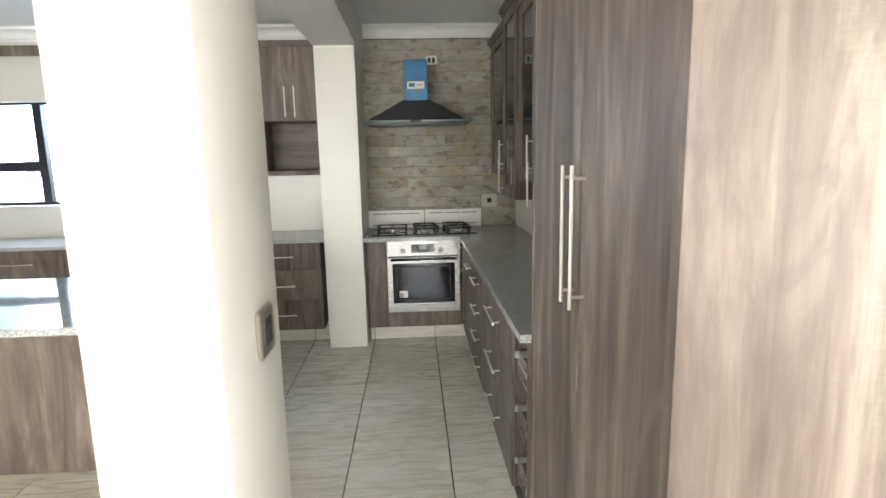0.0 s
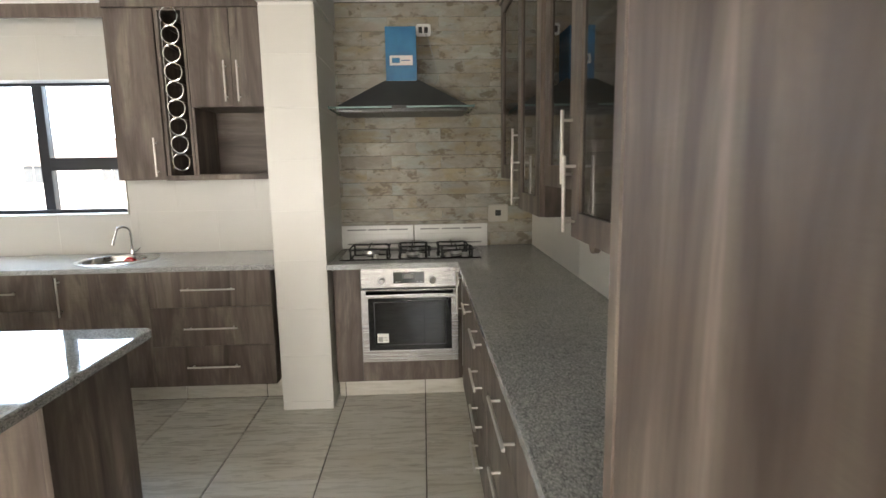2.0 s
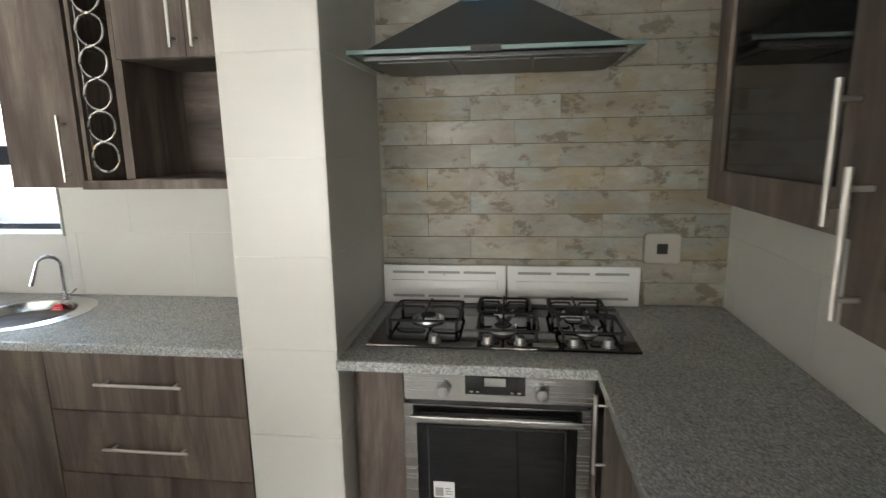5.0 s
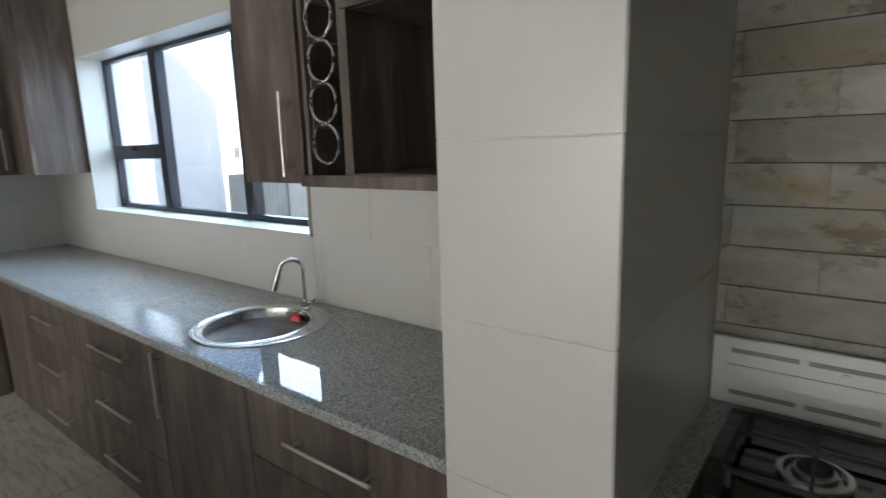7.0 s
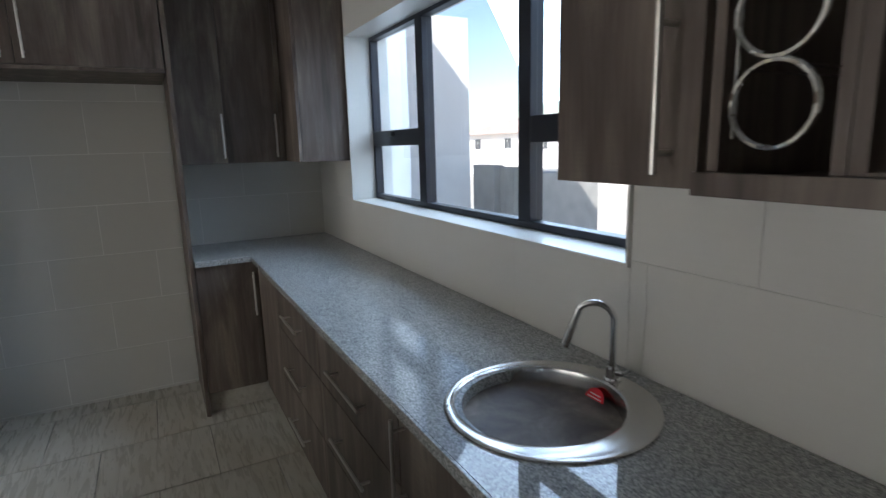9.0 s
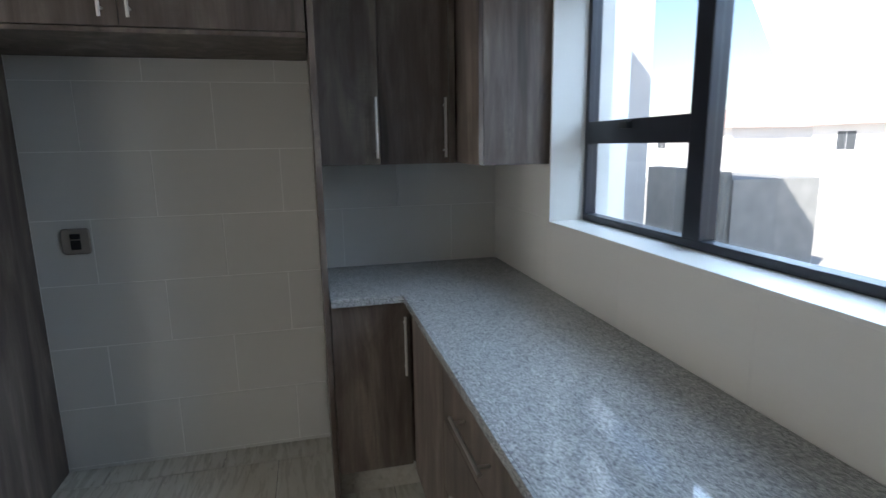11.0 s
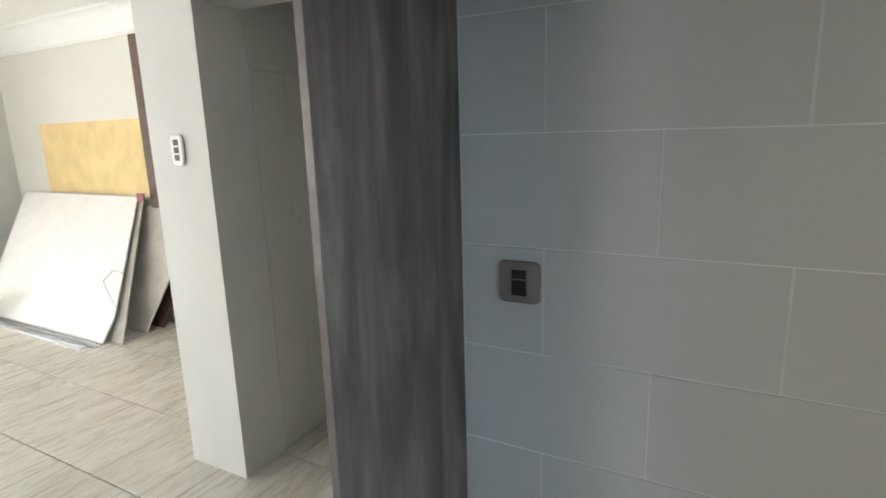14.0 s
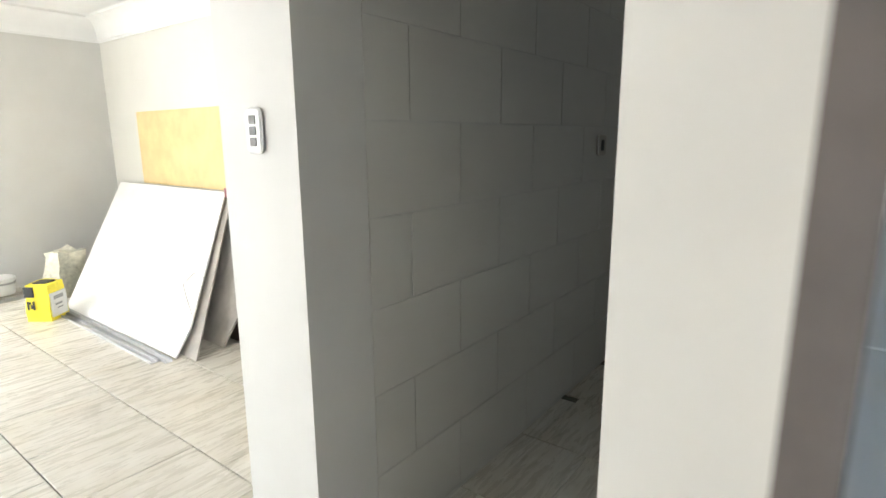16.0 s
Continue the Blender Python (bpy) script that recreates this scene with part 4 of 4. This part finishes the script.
part("rim", B((-0.435, -0.478, 0.002, -0.06, -0.47, 0.014), (0.03, -0.478, 0.002, 0.435, -0.47, 0.014), (-0.44, -0.478, 0.0, -0.435, 0, 0.018), (0.435, -0.478, 0.0, 0.44, 0, 0.018)), TEAL, hd, "greenish glass plate edge")
part("control_strip", B((-0.06, -0.482, -0.002, 0.03, -0.468, 0.018), bevel=0.002), PLASTIC_B, hd, "black control strip")
part("underside", B((-0.4, -0.43, -0.012, 0.4, -0.02, 0.003), bevel=0.004), DARKSTEEL, hd)
for k in range(3):
    x = -0.36 + 0.245 * k
    part("filter", B((x, -0.4, -0.017, x + 0.23, -0.05, -0.012), bevel=0.002), DARKSTEEL, hd, "grey mesh grease filter")
ch = part("chimney", B((-0.1, -0.26, 0.19, 0.095, 0, 0.52), bevel=0.003), BLUE, hd, "flue cover in blue protective film")
part("label", B((-0.075, -0.2625, 0.285, 0.07, -0.2605, 0.345)), LABEL, ch, "white label")
part("label_print", B((-0.06, -0.2635, 0.3, -0.01, -0.2625, 0.33), (0.0, -0.2635, 0.312, 0.055, -0.2625, 0.318)), BLUE, ch)
cb = thing("power_cable", (0.055, N - 0.02, 2.345), 0, "thin grey cable hanging from the socket behind the hood", "cable")
part("cable", tube(bmesh.new(), [(0.0, 0, 0.0), (0.02, -0.01, -0.05), (0.04, -0.01, -0.12), (0.06, -0.01, -0.2), (0.075, -0.01, -0.27), (0.07, -0.015, -0.31), (0.05, -0.02, -0.34)], 0.003, 6), SLOT, cb, smooth=True)

# ---- sink and tap ----
sk = thing("round_sink", (SX, SY, 0.9), 0, "round stainless steel inset sink with a red sticker", "sink")
bm = bmesh.new()
rings = []
for r, z, k in ((0.24, 0.0, 0), (0.24, 0.004, 0), (0.234, 0.0065, 0), (0.228, 0.0055, 0), (0.202, 0.0045, 1), (0.196, 0.006, 1), (0.191, 0.003, 1), (0.187, -0.012, 1), (0.183, -0.08, 1), (0.174, -0.125, 1), (0.15, -0.148, 1), (0.05, -0.155, 1), (0.03, -0.156, 1)):
    rings.append([bm.verts.new((-0.018 * k + r * math.cos(2 * math.pi * q / 64), -0.018 * k + r * math.sin(2 * math.pi * q / 64), z)) for q in range(64)])
for p, q in zip(rings, rings[1:]):
    for n in range(64):
        bm.faces.new((p[n], p[(n + 1) % 64], q[(n + 1) % 64], q[n]))
part("bowl", bm, BOWL, sk, "brushed steel bowl with a wide off-centre rim", True)
part("drain", lathe(bmesh.new(), [(0.045, -0.1525), (0.04, -0.150), (0.02, -0.153), (0.0005, -0.153)], 24, (-0.018, -0.018)), CHROME, sk, "chrome waste", True)
part("overflow", B((0.02, 0.156, -0.05, 0.05, 0.16, -0.042), bevel=0.001), PLASTIC_B, sk, "dark overflow slot")
bm = bmesh.new()
m_tag = Matrix.Translation((-0.014, 0.146, -0.036)) @ Euler((radians(62), 0, radians(0))).to_matrix().to_4x4()
bmesh.ops.create_cone(bm, cap_ends=True, segments=28, radius1=0.03, radius2=0.03, depth=0.002, matrix=m_tag)
tag = part("sticker", bm, RED, sk, "round red sticker")
bm = bmesh.new()
for z, w in ((0.014, 0.017), (0.006, 0.022), (-0.002, 0.02), (-0.01, 0.021), (-0.017, 0.014)):
    box(bm, -w, z - 0.0012, 0.001, w, z + 0.0012, 0.0016)
bmesh.ops.transform(bm, verts=bm.verts, matrix=m_tag)
part("sticker_line", bm, LABEL, tag, "pale print lines")
tp = thing("swan_neck_tap", (SX - 0.012, SY + 0.203, 0.905), 0, "slim chrome swan-neck mixer tap on the sink rim", "tap")
part("base", lathe(bmesh.new(), [(0.021, 0.0), (0.021, 0.004), (0.016, 0.007), (0.0145, 0.03), (0.011, 0.034), (0.009, 0.036)], 24), CHROME, tp, smooth=True)
arc = [(-0.034 + 0.034 * math.cos(a), -0.03 + 0.03 * math.cos(a), 0.15 + 0.042 * math.sin(a)) for a in [radians(q) for q in range(0, 151, 12)]]
pts = [(0, 0, 0.03), (0, 0, 0.08), (0, 0, 0.12)] + arc
part("spout", tube(bmesh.new(), pts, 0.0082, 12), CHROME, tp, smooth=True)
e = Vector(arc[-1])
d = (Vector((-0.088, -0.078, 0.07)) - e).normalized()
part("nozzle", rod(rod(bmesh.new(), e, e + d * 0.05, 0.0095, 14), e + d * 0.048, e + d * 0.105, 0.0112, 14), CHROME, tp, smooth=True)
part("collar", rod(bmesh.new(), e + d * 0.044, e + d * 0.05, 0.0125, 14), CHROME, tp, smooth=True)
part("lever", rod(rod(bmesh.new(), (0.012, 0, 0.022), (0.03, 0.004, 0.024), 0.007, 10), (0.03, 0.004, 0.024), (0.052, 0.006, 0.045), 0.0035, 8), CHROME, tp, smooth=True)

# ---- living room clutter ----


def leaning_board(x_foot, y0, y1, h_top, x_top, y_skew, thick, label, mat=BOARD, notch=False):
    u = thing("ceiling_board", (x_foot, (y0 + y1) / 2, 0), 0, label, "building board", "boards leaning on the living room wall")
    bm = bmesh.new()
    hl = (y1 - y0) / 2
    up = Vector((x_top - x_foot, y_skew, h_top))
    n = Vector((h_top, 0, x_foot - x_top)).normalized() * thick
    outline = [Vector((0, -hl, 0)), Vector((0, hl - (0.13 if notch else 0), 0))]
    if notch:
        outline += [Vector((0, hl - 0.04, 0)) + up * 0.16]
    outline += [Vector((0, hl, 0)) + up, Vector((0, -hl, 0)) + up]
    a = [bm.verts.new(p) for p in outline]
    b = [bm.verts.new(p + n) for p in outline]
    bm.faces.new(a[::-1]), bm.faces.new(b)
    for i in range(len(a)):
        k = (i + 1) % len(a)
        bm.faces.new((a[i], a[k], b[k], b[i]))
    b = part("board", bm, mat, u)
    if notch:
        path = [Vector((0, hl - 0.02, 0)) + up * 0.43, Vector((0, hl - 0.16, 0)) + up * 0.44, Vector((0, hl - 0.27, 0)) + up * 0.36, Vector((0, hl - 0.17, 0)) + up * 0.29, Vector((0, hl - 0.05, 0)) + up * 0.22]
        part("crack", tube(bmesh.new(), [p + n * 1.1 for p in path], 0.004, 5), BOARD_E, b, "thin cracked line in the board")
    return u


leaning_board(-5.62, -2.42, -0.42, 0.98, -6.56, -0.92, 0.012, "white ceiling board with a torn lower corner leaning on the wall", notch=True)
leaning_board(-5.68, -2.40, -0.40, 0.97, -6.58, -0.88, 0.01, "white ceiling board behind the front one", BOARD_E)
leaning_board(-5.92, -2.4, -0.47, 0.9, -6.58, -0.05, 0.012, "grey-edged board standing steeply behind", BOARD_E)
leaning_board(-6.05, -2.2, -0.45, 0.85, -6.6, 0.0, 0.012, "brown board edge standing behind the others", BROWN)
u = thing("tape_strip", (-6.5, -1.15, 0.955), 0, "small maroon tape strip on the board top edge", "tape")
part("tape", B((0, -0.09, 0.0, 0.02, 0.0, 0.075)), REDDISH, u)


def metal_profile(x0, y0, x1, y1, z, label):
    u = thing("metal_profile", (x0, y0, z), 0, label, "building material", "steel profiles lying on the floor")
    a, b = Vector((0, 0, 0)), Vector((x1 - x0, y1 - y0, 0))
    side = (b - a).cross(Vector((0, 0, 1))).normalized() * 0.025
    bm = bmesh.new()
    prof = [(-1, 0.02), (-1, 0.0), (1, 0.0), (1, 0.02), (0.9, 0.02), (0.9, 0.003), (-0.9, 0.003), (-0.9, 0.02)]
    ends = [[bm.verts.new(p + side * s + Vector((0, 0, q))) for s, q in prof] for p in (a, b)]
    for i in range(8):
        k = (i + 1) % 8
        bm.faces.new((ends[0][i], ends[0][k], ends[1][k], ends[1][i]))
    bm.faces.new(ends[0]), bm.faces.new(ends[1][::-1])
    part("profile", bm, ZINC, u)


metal_profile(-5.56, -0.53, -5.58, -2.5, 0.001, "galvanised steel profile along the foot of the boards")
metal_profile(-5.5, -0.6, -5.52, -2.6, 0.001, "second galvanised profile beside the first")
metal_profile(-4.4, -3.0, -5.5, -3.1, 0.001, "steel profile lying towards the far wall")


def bag(at, rz, w, d, h, mat, label, name="building_bag", seed=1, squash=0.12):
    u = thing(name, at, rz, label, "bag")
    bm = bmesh.new()
    bmesh.ops.create_cube(bm, size=1.0, matrix=Matrix.Translation((0, 0, h / 2)) @ Matrix.Diagonal((w, d, h, 1)))
    bmesh.ops.subdivide_edges(bm, edges=bm.edges[:], cuts=7, use_grid_fill=True)
    for v in bm.verts:
        q = noise.noise_vector(v.co * 9 + Vector((seed, 0, 0)))
        lift = min(1.0, v.co.z / (0.25 * h))
        taper = 1 - 0.18 * max(0, v.co.z / h - 0.5)
        v.co.x, v.co.y = v.co.x * taper, v.co.y * taper
        v.co += q * squash * h * 0.5 * lift
        v.co.z = max(0.0, v.co.z)
    part("sack", bm, mat, u, smooth=True)
    return u


b1 = bag((-5.43, -2.25, 0), 38, 0.21, 0.19, 0.3, YELLOW, "yellow and white building bag standing open", squash=0.09)
part("white_side", B((-0.09, 0.092, 0.03, 0.09, 0.104, 0.225), bevel=0.004), BAGWHITE, b1, "white printed side")
part("print_bar", B((-0.03, 0.104, 0.12, 0.05, 0.106, 0.135), (-0.03, 0.104, 0.09, 0.03, 0.106, 0.1), (-0.05, 0.104, 0.17, 0.06, 0.106, 0.2)), SLOT, b1)
part("print_letter", B((0.112, -0.075, 0.1, 0.1145, -0.06, 0.17), (0.112, -0.03, 0.1, 0.1145, -0.015, 0.17), (0.112, -0.06, 0.145, 0.1145, -0.045, 0.165), (0.112, -0.046, 0.11, 0.1145, -0.03, 0.14)), PLASTIC_B, b1, "black printed letter")
part("black_corner", B((0.098, -0.095, 0.2, 0.108, -0.02, 0.285), bevel=0.004), PLASTIC_B, b1, "black printed top corner")
part("top_opening", B((-0.06, -0.06, 0.27, 0.06, 0.06, 0.312), bevel=0.018), PLASTIC_B, b1, "dark crumpled bag mouth")
bag((-5.8, -2.9, 0), 10, 0.24, 0.26, 0.42, CLEAR, "crumpled clear plastic sheeting in the corner", "plastic_sheeting", 7, 0.2)
u = thing("paint_tub", (-5.38, -3.35, 0.02), 0, "white paint tub with a lid on the floor", "tub")
part("tub", lathe(bmesh.new(), [(0.0005, 0.0), (0.12, 0.0), (0.13, 0.13), (0.137, 0.135)], 32), PLASTIC_W, u, smooth=True)
part("lid", lathe(bmesh.new(), [(0.137, 0.132), (0.14, 0.14), (0.137, 0.158), (0.125, 0.162), (0.0005, 0.16)], 32), PLASTIC_W, u, "white lid", True)
part("band", lathe(bmesh.new(), [(0.133, 0.1), (0.136, 0.104), (0.1365, 0.115), (0.133, 0.118)], 32), ZINC, u, "grey band", True)
df = new("door_1")
df.location = (LW + 0.03, -0.545, 0)
tagged(df, "dark brown timber door frame in the living room wall", kind="structure")
part("door_frame", B((-0.03, -0.62, 0, 0.03, -0.5, 2.4), (-0.03, 0.5, 0, 0.03, 0.62, 2.4), (-0.03, -0.5, 2.3, 0.03, 0.5, 2.4), bevel=0.004), BROWN, df)
part("door_leaf", B((-0.025, -0.5, 0.005, 0.005, 0.5, 2.3)), BROWN, df)

# ---- outside ----
structure("ground", B((-200, -200, -0.32, 200, 200, -0.3)), SAND, "pale sandy yard")
structure("wall_outside", B((-4.75, 5.265, -0.3, -4.36, 5.503, 2.94), (-9.2, 5.265, -0.3, -8.77, 8.61, 3.4)), RENDER, "white rendered walls of the house wing outside")
# Unseen block, added only to throw a shadow on the wing and yard.
structure("shadow_block", B((-8.76, S - 0.15, 2.95, 3.0, 5.263, 6.0)), RENDER, "unseen white block above the rooms, added to shade wing and yard")
# Unseen slabs, added to limit the sunlight falling in through south and east openings.
structure("sun_block", B((-6.8, S - 1.3, 2.45, 3.0, S - 0.21, 2.6), (2.82, -3.0, 2.4, 5.2, 0.4, 2.55)), RENDER, "unseen slabs added to hold back sun at the glazed openings")
shed = thing("garden_shed", (-8.9, 9.0, -0.3), 0, "small grey shed with a corrugated sheet wall", "shed")
part("corner_post", B((-0.25, -0.1, 0, 0.38, 0.1, 1.42), bevel=0.01), CONCRETE, shed, "grey rendered pier")
bm = bmesh.new()
wave = [[bm.verts.new((0.38 + 0.02 * k, 0.03 + 0.025 * math.sin(k * 1.15) + dy, z)) for k in range(44)] for dy, z in ((0, 0), (0, 1.4), (0.02, 1.4), (0.02, 0))]
for p, q in zip(wave, wave[1:] + wave[:1]):
    for k in range(43):
        bm.faces.new((p[k], p[k + 1], q[k + 1], q[k]))
part("sheet", bm, CONCRETE, shed, "corrugated grey sheet", True)
part("back_wall", B((-0.25, 0.1, 0, 1.2, 1.4, 1.3)), CONCRETE, shed)
pole = thing("washing_pole", (-5.15, 9.0, -0.3), 0, "thin bare steel washing line pole", "pole")
part("pole", rod(bmesh.new(), (0, 0, 0), (0.05, 0, 1.25), 0.014, 8), ZINC, pole)
fence = thing("precast_wall", (-4, 20, -0.3), 0, "pale precast concrete garden wall", "garden wall")
for k in range(15):
    x = -26 + 2.0 * k
    part("post", B((x - 0.07, -0.07, 0, x + 0.07, 0.07, 1.5), bevel=0.01), RENDER, fence)
    for r in range(4):
        part("slab", B((x + 0.07, -0.025, 0.36 * r, x + 1.93, 0.025, 0.36 * r + 0.355)), RENDER, fence)


def far_house(x, y, w, d, h, label):
    u = thing("neighbour_house", (x, y, -0.3), 0, label, "house")
    part("wall", B((-w / 2, -d / 2, 0, w / 2, d / 2, h)), RENDER, u)
    bm = bmesh.new()
    e = 0.5
    ps = [(-w / 2 - e, -d / 2 - e, h), (w / 2 + e, -d / 2 - e, h), (w / 2 + e, d / 2 + e, h), (-w / 2 - e, d / 2 + e, h)]
    lo = [bm.verts.new(p) for p in ps]
    hi = [bm.verts.new((-w / 2 + d * 0.4, 0, h + d * 0.2)), bm.verts.new((w / 2 - d * 0.4, 0, h + d * 0.2))]
    bm.faces.new(lo[::-1])
    bm.faces.new((lo[0], lo[1], hi[1], hi[0])), bm.faces.new((lo[2], lo[3], hi[0], hi[1]))
    bm.faces.new((lo[1], lo[2], hi[1])), bm.faces.new((lo[3], lo[0], hi[0]))
    part("roof", bm, ROOF, u)
    for k in range(3):
        wx = -w / 2 + w * (k + 0.5) / 3
        win = part("window", B((wx - 0.6, -d / 2 - 0.03, 1.0, wx + 0.6, -d / 2 + 0.01, 2.2)), RENDER, u)
        part("pane", B((wx - 0.54, -d / 2 - 0.04, 1.06, wx - 0.02, -d / 2 - 0.03, 2.14), (wx + 0.02, -d / 2 - 0.04, 1.06, wx + 0.54, -d / 2 - 0.03, 2.14)), DARKWIN, win)


far_house(-22, 37, 13, 8, 2.5, "pale single-storey neighbour house with a tiled roof")
far_house(-44, 38, 16, 8, 2.6, "pale neighbour house with a low hipped roof")
far_house(2, 40, 14, 8, 2.6, "pale neighbour house beyond the garden wall")

# ---- tiles and stones, last ----
MESHES = {}


def tile_mesh(w, h, mat, name, thick, bevel):
    key = (round(w, 3), round(h, 3), mat.name)
    if key not in MESHES:
        bm = bmesh.new()
        b = min(bevel, w / 4, h / 4)
        f = [bm.verts.new(p) for p in ((-w / 2 + b, -thick, -h / 2 + b), (w / 2 - b, -thick, -h / 2 + b), (w / 2 - b, -thick, h / 2 - b), (-w / 2 + b, -thick, h / 2 - b))]
        m = [bm.verts.new(p) for p in ((-w / 2, -thick + b, -h / 2), (w / 2, -thick + b, -h / 2), (w / 2, -thick + b, h / 2), (-w / 2, -thick + b, h / 2))]
        k = [bm.verts.new(p) for p in ((-w / 2, 0, -h / 2), (w / 2, 0, -h / 2), (w / 2, 0, h / 2), (-w / 2, 0, h / 2))]
        bm.faces.new(f)
        for i in range(4):
            j = (i + 1) % 4
            bm.faces.new((f[i], m[i], m[j], f[j])), bm.faces.new((m[i], k[i], k[j], m[j]))
        bmesh.ops.recalc_face_normals(bm, faces=bm.faces)
        me = bpy.data.meshes.new(name)
        bm.to_mesh(me), bm.free()
        me.materials.append(mat)
        MESHES[key] = me
    return MESHES[key]


def cut(rects, hole):
    out = []
    for a, b, c, d in rects:
        p, q, r, s = hole
        if p >= b or q <= a or r >= d or s <= c:
            out.append((a, b, c, d))
            continue
        if a < p: out.append((a, p, c, d))
        if b > q: out.append((q, b, c, d))
        a2, b2 = max(a, p), min(b, q)
        if c < r: out.append((a2, b2, c, r))
        if d > s: out.append((a2, b2, s, d))
    return out


def clad(parent, name, mat, place, u0, u1, v0, v1, pw, ph, pu, pv, gap, holes=(), thick=0.0026, bevel=0.0006, jitter=0.0, bond=0.5, side=None):
    """Tiles over u0..u1 by v0..v1 in running bond; place(u, v) gives the pose of the tile's centre."""
    row = math.floor((v0 - pv) / ph)
    while pv + row * ph < v1:
        shift = pu + (pw * bond if row % 2 else 0)
        col = math.floor((u0 - shift) / pw)
        while shift + col * pw < u1:
            rects = [(max(u0, shift + col * pw), min(u1, shift + (col + 1) * pw), max(v0, pv + row * ph), min(v1, pv + (row + 1) * ph))]
            for hole in holes:
                rects = cut(rects, hole)
            for a, b, c, d in rects:
                if b - a > 0.012 and d - c > 0.008:
                    me = tile_mesh(b - a - (gap if side is None else side), d - c - gap, mat, name, thick, bevel)
                    ob = new(name, me)
                    ob.matrix_basis = place((a + b) / 2, (c + d) / 2) @ pose(0, -random.random() * jitter, 0)
                    ob.parent = parent
            col += 1
        row += 1


RH, RW, RV = 0.2925, 0.545, 0.895
clad(wall_north, "tile", WTILE, lambda u, v: pose(u, N + T, v), W, PIL[0], 0.9, CORN + 0.05, RW, RH, -1.424, RV, 0.0018, [(WIN[0], WIN[1], WIN[2], WIN[3])], side=0.0008)
clad(wall_niche, "tile", WTILE, lambda u, v: pose(W - T, u, v, 0, 0, 90), NICHE[0], NICHE[1], 0.0, NICHE[2], RW, RH, 3.685, RV, 0.004)
clad(wall_niche, "tile", WTILE, lambda u, v: pose(W - T, u, v, 0, 0, 90), NICHE[1] + 0.025, N, 0.9, 1.41, RW, RH, 3.685, RV, 0.0025)
clad(pillar, "tile", WTILE, lambda u, v: pose(u, PIL[2] + T, v), PIL[0], PIL[1], 0, 2.36, 0.31, RH, PIL[0], 0.93, 0.0025, bond=0)
clad(pillar, "tile", WTILE, lambda u, v: pose(PIL[1] - T, u, v, 0, 0, 90), PIL[2] + 0.001, N, 0, 2.36, 0.6, RH, PIL[2], 0.93, 0.0025, bond=0)
clad(pillar, "tile", WTILE, lambda u, v: pose(PIL[0] + T, u, v, 0, 0, -90), PIL[2] + 0.001, N, 0, 2.36, 0.6, RH, PIL[2], 0.93, 0.0025, bond=0)
clad(wall_east, "tile", WTILE, lambda u, v: pose(E + T, u, v, 0, 0, -90), 1.875, N, 0.9, 1.43, RW, RH, 2.2, RV, 0.0025)
clad(wall_east, "tile", WTILE, lambda u, v: pose(E + T, u, v, 0, 0, -90), 4.352, N, 1.43, CORN, RW, RH, 2.2, RV, 0.0025)
clad(wall_switch, "tile", WTILE, lambda u, v: pose(u, SW[3], v, 0, 0, 180), -8.0, -5.165, 0, 2.6, RW * 1.03, RH, -5.366, RV, 0.005)
clad(wall_north, "brick", STONE, lambda u, v: pose(u, N + T + 0.002, v), PIL[1], E, 0.902, CORN, 0.345, 0.0915, -0.374, 1.359, 0.0023, (), 0.008, 0.0006, 0.0012, side=0.0008)
structure("stone_backing", B((PIL[1], N + 0.0012, 0.9, E, N + T - 0.0005, CORN)), GROUT_S, "dark bedding behind the stone tiles")
FPX, FPY, FX, FY = 0.514, 0.5095, 0.0, 3.604
for i in range(-17, 3):
    for j in range(-16, 3):
        half = 0.5 * FPY if i % 2 else 0.0
        a, b, c, d = FX + i * FPX, FX + (i + 1) * FPX, FY + j * FPY + half, FY + (j + 1) * FPY + half
        a, b, c, d = max(a, LW if c < 1.4 else -8.0), min(b, E), max(c, S), min(d, 4.575)
        if b - a < 0.009 or d - c < 0.009 or (b <= W - 0.2 and c >= 2.9):
            continue
        ob = new("tile", tile_mesh(b - a - 0.007, d - c - 0.0035, FTILE, "tile", 0.0095, 0.001))
        ob.matrix_basis = pose((a + b) / 2, (c + d) / 2, -0.0095, -90, 0, 0)
        ob.parent = floor
clad(plinth_1, "tile", FTILE, lambda u, v: pose(u, 4.578, v), -4.16, -0.88, 0, 0.134, FPX, 0.5, FX, -0.1, 0.006, thick=0.008, bevel=0.001, bond=0)
clad(plinth_3, "tile", FTILE, lambda u, v: pose(u, 4.548, v), -0.555, 0.29, 0, 0.117, FPX, 0.5, FX, -0.1, 0.006, thick=0.008, bevel=0.001, bond=0)
